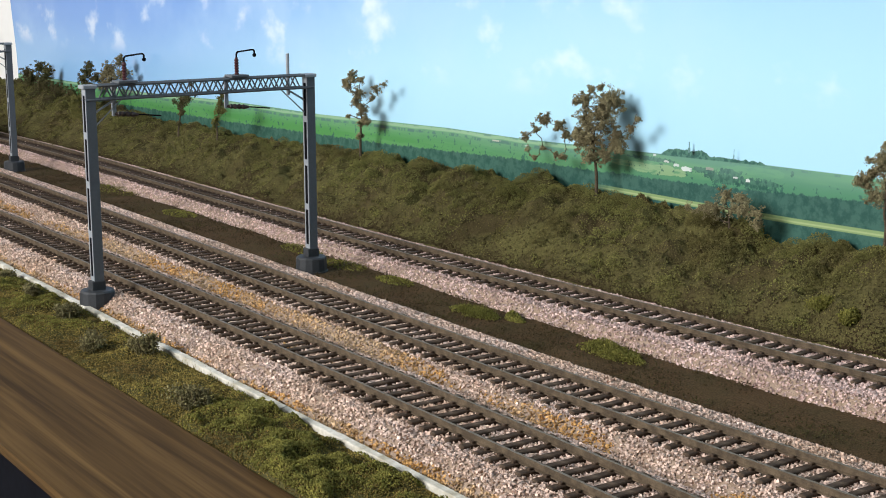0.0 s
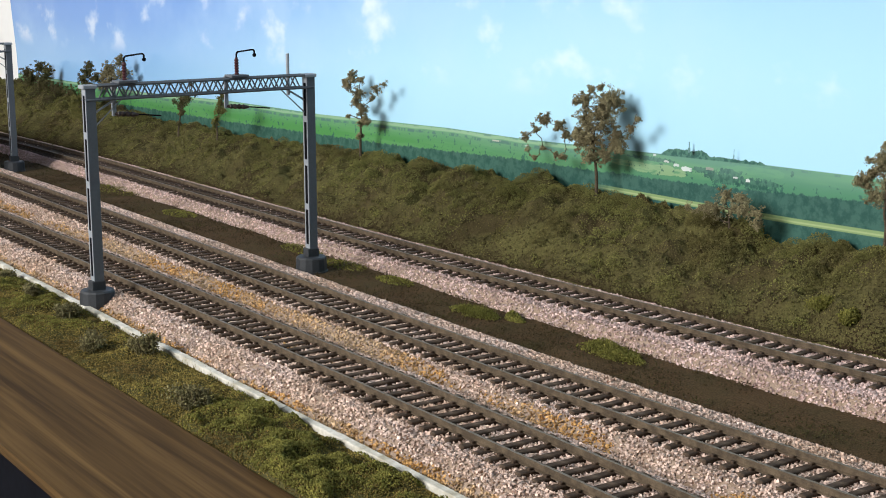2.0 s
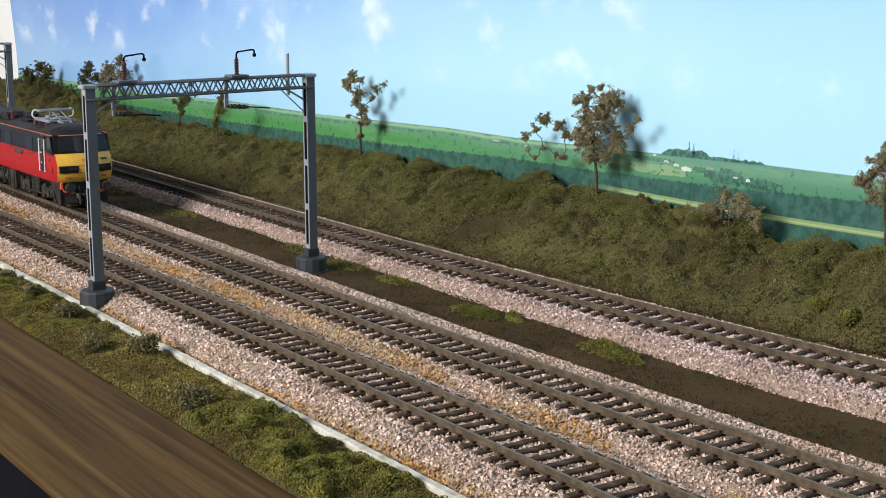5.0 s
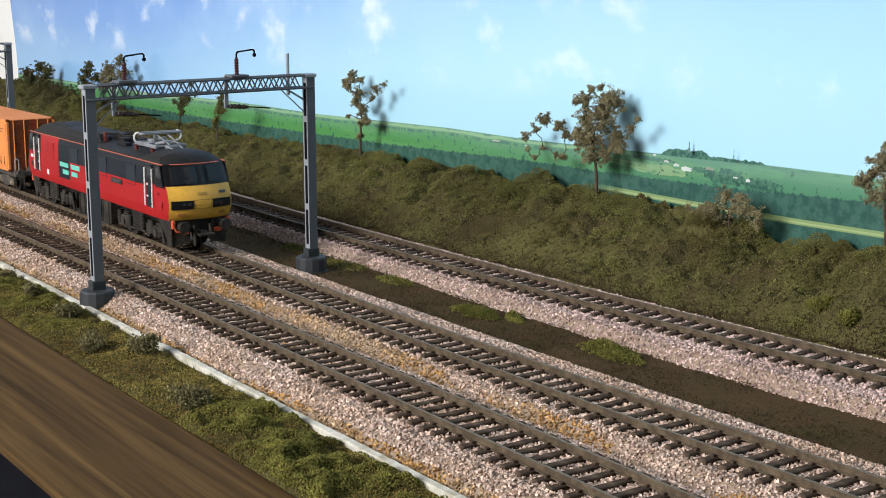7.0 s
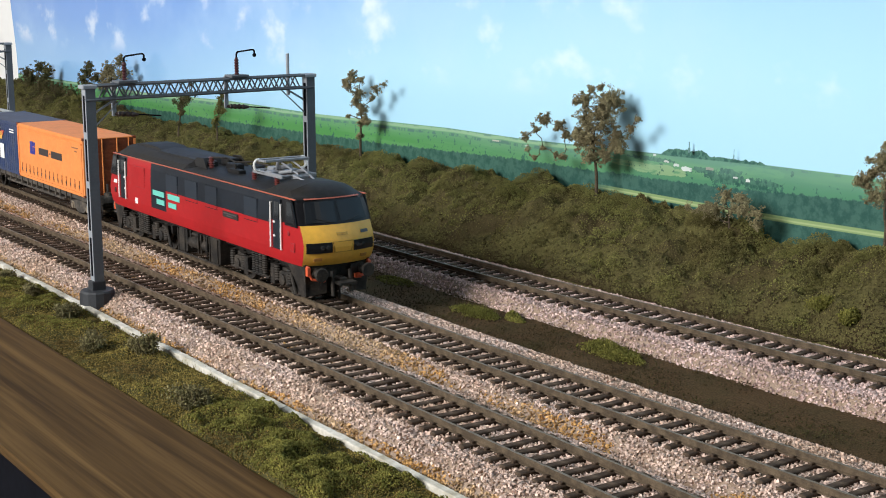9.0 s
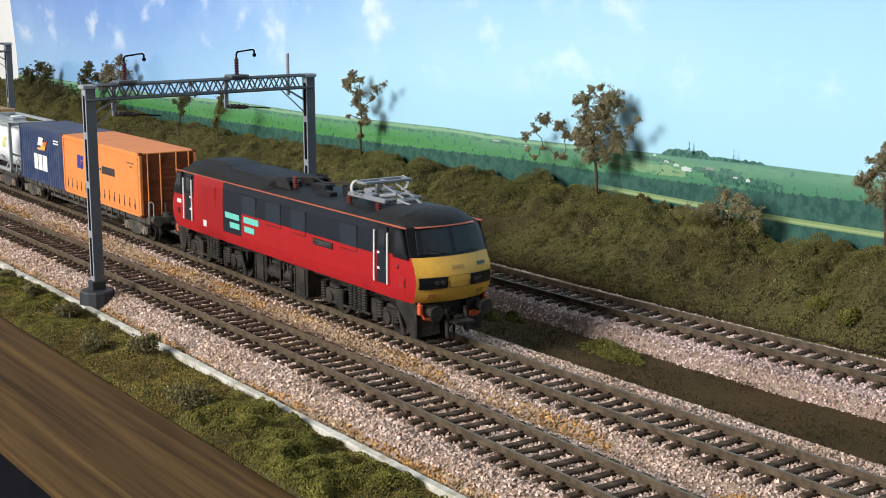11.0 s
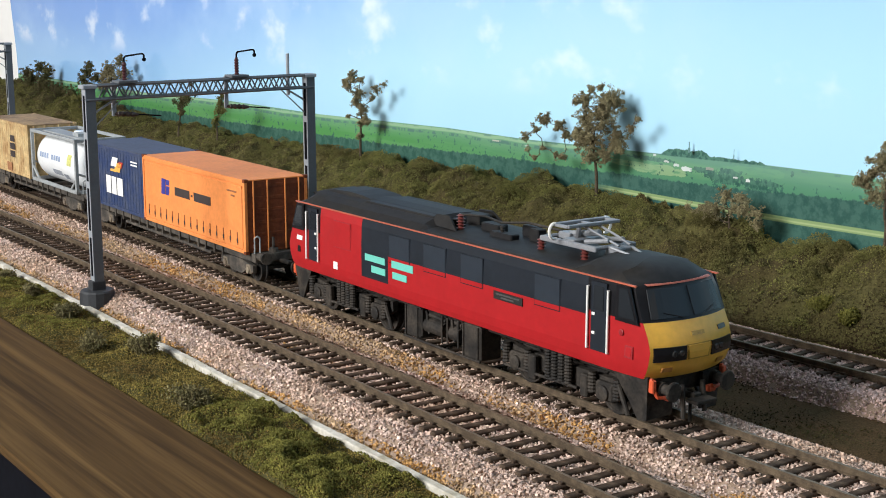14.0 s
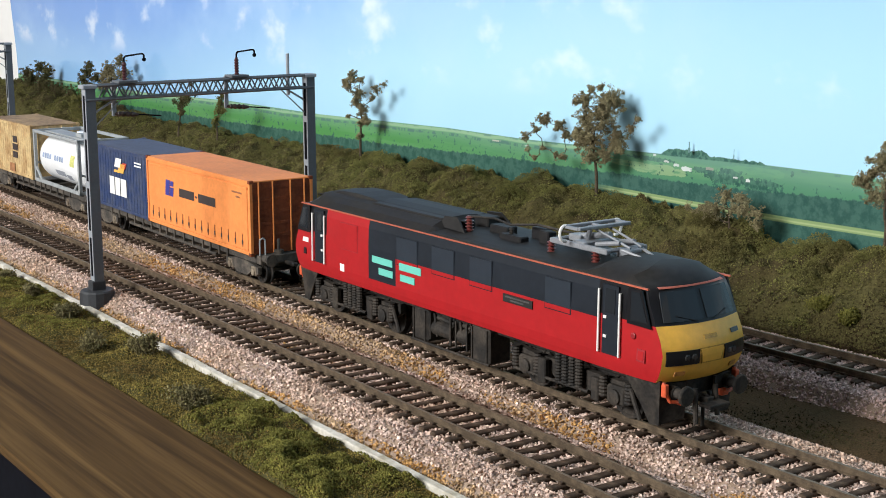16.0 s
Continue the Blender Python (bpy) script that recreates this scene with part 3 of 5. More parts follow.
def tracks():
    me = sleeper_mesh()
    rng = random.Random(8)
    for k, label in ((0, "brown weathered model railway track by the front kerb"), (1, "brown weathered model railway track in the middle"), (2, "brown weathered model railway track below the bank")):
        t = thing("railway_track", label, "track", "tracks")
        for s in (-1, 1):
            rail(k, s, t)
        x = -1.62
        while x < 0.1:
            o = new("sleeper", me)
            o.parent = t
            a = math.atan((track_y(k, x + 0.01) - track_y(k, x - 0.01)) / 0.02)
            o.matrix_basis = pose(x + rng.uniform(-0.0003, 0.0003), track_y(k, x) + rng.uniform(-0.0003, 0.0003), rng.uniform(-0.0001, 0.0001), 0, 0, math.degrees(a) + rng.uniform(-0.8, 0.8))
            x += 0.0071


tracks()


# ---- white kerb along the ballast's front ----
def kerb():
    t = thing("kerb", "chipped white edging strip along the ballast toe", "kerb")
    rng = random.Random(3)
    x = -1500.0
    while x < 150:
        w = rng.uniform(70, 120)
        bm = bmesh.new()
        rings = []
        n = int(w / 3)
        for i in range(n + 1):
            xx = x + (w - 0.5) * i / n
            j = 0.35 * noise.noise(Vector((xx * 0.12, 0, 2))) + 0.2 * noise.noise(Vector((xx * 0.5, 3, 2)))
            hh = 0.25 * noise.noise(Vector((xx * 0.3, 7, 2)))
            yy = -81.2 + 0.8 * noise.noise(Vector((xx * 0.02, 5, 1)))
            rings.append([bm.verts.new((xx, yy + a, z)) for a, z in ((-1.5 + j, -10.5), (-1.45 + j, -7.2 + hh), (-1.1 + j, -6.8 + hh), (1.1, -6.6 + hh), (1.4, -7.0 + hh), (1.5, -10.5))])
        for p, o in zip(rings, rings[1:]):
            for i in range(5):
                bm.faces.new((p[i], o[i], o[i + 1], p[i + 1]))
        bm.faces.new(rings[0])
        bm.faces.new(rings[-1][::-1])
        part("kerb_length", bm, KERB, t)
        x += w


kerb()
# ---- overhead line gantries ----
def gantry():
    """A portal over two tracks; origin on the ground under its near post, the truss towards +y. Millimetres inside."""
    g = thing("overhead_gantry", "grey lattice portal gantry on round black bases", "gantry", "gantries")
    span, tilt = 116.5, -13.0
    for px, py in ((0.0, 0.0), (tilt, span)):
        bm = bmesh.new()
        lathe(bm, (px, py, -2), (0, 0, 1), [(0, 8.4), (2.6, 8.4), (2.8, 7.9), (9.0, 7.7), (9.8, 7.1), (9.9, 3.0)], 14)
        part("base", bm, BASE_DARK, g, "round slate-black base")
        bm = bmesh.new()
        box(bm, px - 2.6, px + 2.6, py - 3.2, py + 3.2, 7, 12, 0.3)
        part("foot", bm, BASE_DARK, g)
        bm = bmesh.new()
        box(bm, px - 2.2, px + 2.2, py - 1.7, py + 2.7, 11, 97.0, 0.2)
        part("post", bm, GANTRY, g)
        # slotted pale face: two edge strips and crossbars over a dark recess
        part("recess", B(px - 1.5, px + 1.5, py - 1.78, py - 1.6, 12, 96.5), GANTRY_DARK, g)
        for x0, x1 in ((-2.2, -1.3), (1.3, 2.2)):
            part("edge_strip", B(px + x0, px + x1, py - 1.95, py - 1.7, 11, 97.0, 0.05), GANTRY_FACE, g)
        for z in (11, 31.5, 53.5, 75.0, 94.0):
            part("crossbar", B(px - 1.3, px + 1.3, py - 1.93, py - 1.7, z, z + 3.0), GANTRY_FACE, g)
        cap = bmesh.new()
        box(cap, px - 3.0, px + 3.2, py - 3.2, py + 3.2, 96.9, 98.6, 0.3)
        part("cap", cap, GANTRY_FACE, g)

    def at(s, dx, z):
        return (tilt * s / span + dx, s, z)

    for dx in (-2.2, 2.2):
        for z in (92.0, 98.0):
            bm = rod(bmesh.new(), at(-2, dx, z), at(span + 2, dx, z), 0.65, seg=4)
            part("chord", bm, GANTRY, g)
        n = 17
        for i in range(n):
            a, b = 6 + (span - 12) * i / n, 6 + (span - 12) * (i + 1) / n
            m = (a + b) / 2
            bm = rod(bmesh.new(), at(a, dx, 92.2), at(m, dx, 97.8), 0.36, seg=5)
            rod(bm, at(m, dx, 97.8), at(b, dx, 92.2), 0.36, seg=5)
            part("lattice_bar", bm, GANTRY, g)
    bm = bmesh.new()
    for i in range(12):
        s = 6 + (span - 12) * i / 11
        rod(bm, at(s, -2.2, 98), at(s, 2.2, 98), 0.35, seg=5)
        rod(bm, at(s, -2.2, 92), at(s, 2.2, 92), 0.35, seg=5)
    part("cross_bars", bm, GANTRY, g)
    for s, e in ((2.5, 1), (span - 2.5, -1)):
        bm = rod(bmesh.new(), at(s, 0, 86), at(s + 11 * e, 0, 92), 0.5, seg=6)
        rod(bm, at(s, 0, 80), at(s + 14 * e, 0, 92), 0.3, seg=6)
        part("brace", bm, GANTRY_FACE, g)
    for s in (13.5, 71.5):
        bm = bmesh.new()
        x0, y0, _ = at(s, -3.2, 0)
        box(bm, x0 - 0.5, x0 + 0.5, y0 - 1.0, y0 + 1.0, 84.0, 99.2, 0.15)
        part("drop_arm", bm, GANTRY_FACE, g)
        bm = lathe(bmesh.new(), (x0, y0, 85.0), (0.35, 1, -0.06), [(0, 0.5), (1.5, 0.9), (2, 1.3), (3, 0.9), (4, 1.3), (5, 0.9), (6, 1.3), (7, 0.9), (8, 1.3), (9, 0.9), (10.5, 0.6)], 10)
        part("arm_insulator", bm, RUST, g, "ribbed brown insulator")
        bm = rod(bmesh.new(), (x0 + 3.2, y0 + 9.6, 84.5), (x0 + 6.5, y0 + 19.5, 83.6), 0.35, seg=6)
        part("registration_arm", bm, GANTRY_DARK, g)
        bm = bmesh.new()
        x1, y1, _ = at(s + 4.5, 0, 0)
        box(bm, x1 - 4, x1 + 4, y1 - 4.5, y1 + 4.5, 98.6, 99.8, 0.2)
        part("mounting_plate", bm, GANTRY, g)
        bm = lathe(bmesh.new(), (x1, y1, 99.7), (0, 0, 1), [(0, 0.8)] + [q for i in range(6) for q in ((0.5 + 1.25 * i, 1.15), (1.1 + 1.25 * i, 0.75))] + [(8.0, 0.7)], 12)
        part("post_insulator", bm, MAROON, g, "dark red ribbed insulator")
        bm = polyline(bmesh.new(), [(x1, y1, 107.4), (x1, y1, 109.4), (x1, y1 + 0.7, 110.3), (x1, y1 + 8.6, 111.2), (x1, y1 + 9.4, 110.6), (x1, y1 + 9.4, 108.9)], 0.42)
        lathe(bm, (x1, y1 + 9.4, 108.6), (1, 0, 0), [(-0.3, 0.9), (0.3, 0.9)], 12)
        part("feeder_hook", bm, GANTRY_DARK, g, "thin bent wire hook")
    x2, y2, _ = at(106.5, -3.0, 0)
    bm = rod(bmesh.new(), (x2, y2, 88.5), (x2, y2, 108.5), 0.85, seg=10)
    part("earth_post", bm, GANTRY_FACE, g)
    return g


GANTRY_A = gantry()
GANTRY_A.matrix_basis = pose(-0.584, -0.0745, -0.0085)
copy_thing(GANTRY_A, pose(-1.053, -0.0725, -0.0085))

# ---- electric locomotive; local origin at the middle on rail level ----
HALF = 110.5
NOSE = [(16.6, 106.8), (18.6, 108.6), (22.0, 110.0), (25.6, 110.5), (29.5, 109.4), (33.8, 107.2), (39.0, 104.8), (44.4, 102.4), (46.6, 100.8), (48.4, 97.6), (49.4, 93.5), (49.8, 88.0)]
SIDE = [(17.2, 16.6), (17.7, 18.6), (18.0, 21.6), (18.0, 25.6), (18.0, 29.5), (18.0, 32.2), (18.0, 33.8), (17.85, 37.5), (17.7, 41.0), (17.1, 44.3), (16.6, 45.1), (14.6, 46.9), (11.0, 48.5), (6.0, 49.5), (0.0, 49.8)]


def lerp_table(tab, v):
    for (a, b), (c, d) in zip(tab, tab[1:]):
        if v <= c:
            t = clamp((v - a) / (c - a))
            return b + (d - b) * t
    return tab[-1][1]


def bow(y):
    return 3.6 * (1 - min(1.0, abs(y) / 17.5) ** 2.2)


def nose_x(y, z):
    tuck = clamp((z - 44.2) / 2.5) * 9.0 * (abs(y) / 16.0) ** 3
    return lerp_table(NOSE, z) + bow(y) - 0.9 - tuck


def loco():
    t = thing("electric_locomotive", "red and dark grey model electric locomotive with yellow ends", "locomotive")
    # body shell: stations along the body, a closed section each
    xs = [-82, -72, -50.5, -40, -31.5, -20, -12, -9, 0, 20, 40, 60, 74, 79, 82]
    full = [(y, z) for y, z in SIDE] + [(-y, z) for y, z in SIDE[-2::-1]]
    full = [(-y, z) for y, z in full]
    body = bmesh.new()

    def livery(x, z, y):
        if z > 44.2:
            return 2
        if x < -82:
            return 0 if z < 33.5 or x > -86 else 1
        if x < -50.5:
            return 0
        if x < -31.5:
            return 1 if z > 21.5 else 0
        return 1 if z > 32.2 else 0

    ring0 = None
    for si in range(len(xs)):
        well = 0.28 if -10 < xs[si] < 76 else 1.0
        ring = [body.verts.new((xs[si], y, z if z < 45.2 else 45.1 + (z - 45.1) * well)) for y, z in full]
        if ring0:
            for i in range(len(full) - 1):
                f = body.faces.new((ring0[i], ring[i], ring[i + 1], ring0[i + 1]))
                c = f.calc_center_median()
                f.material_index = livery(c.x, c.z, c.y)
        ring0 = ring
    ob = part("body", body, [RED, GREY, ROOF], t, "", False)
    # cab ends: side skins run forward to the curved front, which closes them
    for e in (-1, 1):
        cab = bmesh.new()
        steps = 6
        rings = []
        for k in range(steps + 1):
            r = []
            for y, z in full:
                xe = nose_x(y, z)
                s = k / steps
                yy = y * (1 - 0.055 * clamp((47.5 - z) / 3.0) * s ** 3)
                r.append(cab.verts.new((e * (82 + (xe - 82) * s), yy, z)))
            rings.append(r)
        for p, o in zip(rings, rings[1:]):
            for i in range(len(full) - 1):
                f = cab.faces.new((p[i], o[i], o[i + 1], p[i + 1]) if e > 0 else (p[i], p[i + 1], o[i + 1], o[i]))
                c = f.calc_center_median()
                f.material_index = 1 if c.z > 44.3 else (2 if c.z > 33.5 else 0)
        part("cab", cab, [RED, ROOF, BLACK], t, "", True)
        # front face in bands: yellow below, black round the screens
        fr = bmesh.new()
        zs = [z for y, z in SIDE]
        ys = [-1, -0.93, -0.8, -0.6, -0.4, -0.2, 0, 0.2, 0.4, 0.6, 0.8, 0.93, 1]
        g = []
        for z in zs:
            y0 = max(dict((b, a) for a, b in SIDE)[z], 0.05)
            w = y0 * (1 - 0.055 * clamp((47.5 - z) / 3.0))
            g.append([fr.verts.new((e * (nose_x(y0 * q, z) + 0.01), w * q, z)) for q in ys])
        for i in range(len(zs) - 1):
            for j in range(len(ys) - 1):
                f = fr.faces.new((g[i][j], g[i][j + 1], g[i + 1][j + 1], g[i + 1][j]) if e > 0 else (g[i][j], g[i + 1][j], g[i + 1][j + 1], g[i][j + 1]))
                f.material_index = 0 if zs[i] < 33.0 else (1 if zs[i] < 44.0 else 2)
        part("cab_front", fr, [YELLOW, BLACK, ROOF], t, "yellow cab front with a black screen surround", True)

        def front(y, z, out=0.25):
            return Vector((e * (nose_x(y, z) + out), y, z))

        def patch(name, y0, y1, z0, z1, mat, out=0.3, label="", thick=0.35, n=6, y0t=None, y1t=None, parent=t, smooth=False):
            bm = bmesh.new()
            y0t, y1t = y0 if y0t is None else y0t, y1 if y1t is None else y1t
            rows = []
            for o in (out, out - thick):
                rows.append([[bm.verts.new(front((y0 + (y1 - y0) * i / n) * (1 - v) + (y0t + (y1t - y0t) * i / n) * v, z0 + (z1 - z0) * v, o)) for i in range(n + 1)] for v in (0, 0.5, 1)])
            for a in range(2):
                for i in range(n):
                    q = (rows[0][a][i], rows[0][a][i + 1], rows[0][a + 1][i + 1], rows[0][a + 1][i])
                    bm.faces.new(q if e > 0 else q[::-1])
            for i in range(n):
                for a in (0, 2):
                    bm.faces.new((rows[0][a][i], rows[0][a][i + 1], rows[1][a][i + 1], rows[1][a][i]))
            for a in range(2):
                for i in (0, n):
                    bm.faces.new((rows[0][a][i], rows[0][a + 1][i], rows[1][a + 1][i], rows[1][a][i]))
            return part(name, bm, mat, parent, label, smooth)

        for s in (-1, 1):
            y0, y1 = sorted((s * 0.9, s * 14.6))
            w = patch("windscreen", y0, y1, 34.8, 43.2, GLASS, 0.3, "dark tinted windscreen", y0t=sorted((s * 0.9, s * 13.6))[0], y1t=sorted((s * 0.9, s * 13.6))[1])
            lamp = patch("headlamp_panel", *sorted((s * 5.2, s * 16.1)), 22.4, 26.8, BLACK, 0.35, "black headlamp panel")
            for q in (7.2, 9.6):
                bm = lathe(bmesh.new(), front(s * q, 24.6, 0.2), (e, 0, 0.0), [(0, 1.0), (0.35, 1.0), (0.45, 0.7)], 12)
                part("lens", bm, LENS, lamp)
            bm = rod(bmesh.new(), front(s * 3.5, 34.6, 0.6), front(s * 10.5, 36.5, 0.6), 0.14, seg=5)
            part("wiper", bm, BLACK, t)
            # buffers
            bm = lathe(bmesh.new(), (e * 104, s * 11.3, 13.6), (e, 0, 0), [(0, 2.0), (6.0, 2.0), (6.1, 1.6), (9.5, 1.5), (9.6, 3.0), (10.2, 3.1), (10.6, 2.7)], 16)
            part("buffer", bm, UNDER, t, "round black sprung buffer")
            bm = polyline(bmesh.new(), [(e * 108.0, s * 14.8, 17), (e * 109.0, s * 14.8, 14.0), (e * 109.4, s * 13.4, 11.2), (e * 110.2, s * 9.6, 10.6), (e * 110.5, s * 8.2, 11.6)], 0.6)
            box(bm, *sorted((e * 108.5, e * 110.6)), *sorted((s * 7.2, s * 10.2)), 9.6, 11.6, 0.3)
            box(bm, *sorted((e * 107.6, e * 109.6)), *sorted((s * 13.9, s * 15.6)), 12.6, 16.6, 0.3)
            part("brake_hose", bm, PIPE, t, "bright orange-red brake pipes")
        patch("coupler_hatch", -3.7, 3.7, 22.6, 26.6, YELLOW, 0.22, "", 0.3, y0t=-4.6, y1t=4.6)
        patch("hatch_frame", -4.1, 4.1, 22.2, 27.0, material("yellow_seam", (0.42, 0.24, 0.03), 0.5, bump=0), 0.14, "", 0.3, y0t=-5.0, y1t=5.0)
        patch("cantrail_stripe", -13.2, 13.2, 44.1, 44.55, ORANGE_LINE, 0.3, "thin orange stripe over the windscreens")
        patch("front_recess", -2.6, 2.6, 29.4, 30.5, material("yellow_seam", (0.42, 0.24, 0.03), 0.5, bump=0), 0.3, "")
        for s in (-1, 1):
            patch("marker_oval", s * 11 - 1.7, s * 11 + 1.7, 18.9, 20.3, material("ochre_oval", (0.45, 0.2, 0.05), 0.5, bump=0), 0.3, "")
        patch("front_number_bars", 9.5, 13.5, 29.4, 30.6, BRONZE, 0.3, "small dark number bars")
        bm = B(*sorted((e * 98.0, e * 106.5)), -14.5, 14.5, 10.5, 17.2, 0.5)
        part("buffer_beam", bm, UNDER, t)
        # low plough wings under the cab sides and between them
        for s in (-1, 1):
            pts = [(e * 92, s * 16.4, 17.4), (e * 107.5, s * 15.8, 17.2), (e * 106.2, s * 14.6, 3.2), (e * 102.5, s * 14.8, 2.8), (e * 98.5, s * 15.4, 9.0)]
            if (e > 0) == (s > 0):
                pts = pts[::-1]
            part("cab_skirt", slab(bmesh.new(), pts, 1.0), UNDER, t)
            pts = [(e * 106.6, s * 14.6, 16.0), (e * 108.4, s * 5.5, 16.0), (e * 107.6, s * 5.5, 4.2), (e * 105.8, s * 14.4, 3.2)]
            part("snow_plough", slab(bmesh.new(), pts, 0.8), UNDER, t)
        bm = B(*sorted((e * 106, e * 113)), -1.6, 1.6, 9.2, 11.2, 0.3)
        box(bm, *sorted((e * 112, e * 117)), -4.2, 4.2, 8.8, 10.0, 0.2)
        lathe(bm, (e * 109, 0, 11), (e, 0, 0), [(0, 0.8), (3, 0.8)], 8)
        rod(bm, (e * 111, -1.2, 11), (e * 111, -1.2, 2.0), 0.55)
        rod(bm, (e * 110.5, 4.2, 14), (e * 111.5, 4.5, 4.5), 0.8)
        rod(bm, (e * 110.5, -4.2, 14), (e * 111.5, -4.5, 3.5), 0.8)
        part("coupling", bm, UNDER, t, "black coupling hook and hanging hoses")
        # cab side: window, door, handrails, on both sides
        for s in (-1, 1):
            yo = s * 18.0

            def plate(name, x0, x1, z0, z1, mat, proud, label="", x0t=None, x1t=None, parent=t):
                x0t, x1t = x0 if x0t is None else x0t, x1 if x1t is None else x1t
                q = [(e * x0, yo, z0), (e * x1, yo, z0), (e * x1t, yo - s * 0.25, z1), (e * x0t, yo - s * 0.25, z1)]
                if e * s > 0:
                    q = q[::-1]
                bm = slab(bmesh.new(), [(a, b - s * 0.3, c) for a, b, c in q], proud + 0.3)
                return part(name, bm, mat, parent, label)

            plate("window_surround", 95.3, 105.4, 33.0, 44.0, BLACK, 0.22, x1t=101.0)
            plate("cab_side_window", 96.8, 104.0, 34.4, 43.0, GLASS, 0.3, "dark cab side window", x1t=100.4)
            d = plate("cab_door", 84.2, 91.2, 21.6, 43.2, GREY, 0.28, "dark grey recessed cab door")
            plate("door_window", 85.5, 89.9, 34.5, 42.0, GLASS, 0.38, "", parent=d)
            for hx in (83.0, 92.4):
                bm = rod(bmesh.new(), (e * hx, yo + s * 0.8, 21.8), (e * hx, yo + s * 0.6, 41.5), 0.36, seg=8)
                for z in (21.9, 41.3):
                    rod(bm, (e * hx, yo, z), (e * hx, yo + s * 0.8, z), 0.25, seg=6)
                part("handrail", bm, WHITE, t, "thin white door handrail")
            for z in (26.6, 32.6):
                part("door_handle", B(*sorted((e * 84.8, e * 86.2)), *sorted((yo, yo + s * 0.5)), z, z + 0.9, 0.1), WHITE, d)
            if e < 0:
                plate("number_bars", 97.0, 101.5, 28.6, 30.4, WHITE, 0.12, "small white number panel")
                plate("side_recess", 99.0, 101.0, 23.5, 26.0, BLACK, 0.1)
            else:
                plate("side_recess", 99.5, 103.0, 22.2, 26.0, material("red_shade_seam", (0.3, 0.012, 0.018), 0.5, bump=0), 0.1)
                plate("side_recess", 100.1, 102.4, 22.8, 25.4, RED, 0.2)
                bm = lathe(bmesh.new(), (e * 98, yo, 29.6), (0, s, 0), [(-0.1, 1.0), (0.2, 1.0), (0.3, 0.8)], 12)
                part("filler_cap", bm, material("red_shade_seam", (0.3, 0.012, 0.018), 0.5, bump=0), t)

    # body side fittings on both sides
    for s in (-1, 1):
        yo = s * 18.0

        def panel(name, x0, x1, z0, z1, mat, proud=0.2, label="", parent=t):
            return part(name, B(x0, x1, *sorted((yo - s * 0.4, yo + s * proud)), z0, z1, 0.06), mat, parent, label)

        for x0, x1, z0, z1, mats in ((-71, -58.5, 30.2, 40.4, RED), (-30.5, -17, 30.4, 40.6, None), (-7.5, 6.0, 30.8, 40.6, None), (15.5, 28.0, 30.6, 40.6, None), (56.5, 69.0, 30.6, 40.6, None)):
            hw = panel("grille_seam", x0 - 0.35, x1 + 0.35, z0 - 0.35, z1 + 0.35, GREY if mats is None else material("red_shade_seam", (0.3, 0.012, 0.018), 0.5, bump=0), 0.06)
            if mats:
                panel("side_hatch", x0, x1, z0, z1, RED, 0.22)
            else:
                h = panel("side_grille", x0, x1, 32.2, z1, PANEL, 0.22, "flat dark grey side panel")
                panel("grille_base", x0, x1, z0, 32.15, RED, 0.22, "red strip under the panel", parent=h)
        for x0, x1, z0, z1 in ((-47.6, -33.4, 28.4, 31.0), (-43.0, -33.2, 24.3, 26.9), (-28.8, -14.4, 28.4, 31.2), (-28.2, -18.6, 24.3, 26.9)):
            panel("flash", x0, x1, z0, z1, TEAL, 0.28, "pale teal stripe")
        pl = panel("nameplate", 34.8, 50.4, 28.5, 31.2, BRONZE, 0.5, "black nameplate with raised lettering bars")
        for x0, x1, z in ((36.2, 49, 30.1), (39, 46, 29.1)):
            panel("letter_bar", x0, x1, z, z + 0.55, SILVERING, 0.6, parent=pl)
        panel("data_panel", -71.8, -68.6, 20.9, 23.9, WHITE, 0.12, "small white data panel")
        # cantrail stripe
        bm = bmesh.new()
        box(bm, -103, 103, *sorted((s * 16.7, s * 17.45)), 44.15, 44.6)
        part("cantrail_stripe", bm, ORANGE_LINE, t, "thin orange cantrail stripe")
    # upper side band is dark between the hatches: covered by the shell's own paint; roof gear
    bm = bmesh.new()
    slabs = [(-104, 46.2), (-98, 48.6), (-88, 50.2), (-76, 50.6), (-66, 50.2), (-60, 49.6)]
    for (xa, za), (xb, zb) in zip(slabs, slabs[1:]):
        v = [bm.verts.new(p) for p in ((xa, -9, 47.2), (xb, -9, 47.2), (xb, -7.4, zb), (xa, -7.4, za), (xa, 9, 47.2), (xb, 9, 47.2), (xb, 7.4, zb), (xa, 7.4, za))]
        for q in ((0, 1, 2, 3), (7, 6, 5, 4), (3, 2, 6, 7)):
            bm.faces.new([v[i] for i in q])
    part("roof_hump", bm, ROOF, t, "raised dark roof fairing")
    part("roof_hatch", B(-60, -12, -10.5, 10.5, 48.0, 49.3, 0.6), ROOF, t)
    for x0, x1, y0, y1, z in ((-9, -1, 2, 8, 52.2), (6, 16, -2.5, 2.5, 51.4), (18, 30, -7.5, -3.5, 50.4), (24, 31, 2, 6, 52.5), (33, 38, -2, 2, 52.8), (-8, -3, -6, -2, 51.2), (40, 44, 3, 8, 51.5)):
        part("roof_box", B(x0, x1, y0, y1, 45.8, z - 2.3, 0.4), ROOF, t)
    for s in (-1, 1):
        q = [(-13, s * 10.4, 46.4), (3, s * 10.4, 45.9), (-3, s * 9.2, 50.6), (-11, s * 9.2, 50.2)]
        part("roof_fairing", slab(bmesh.new(), q if s < 0 else q[::-1], 0.8), ROOF, t)

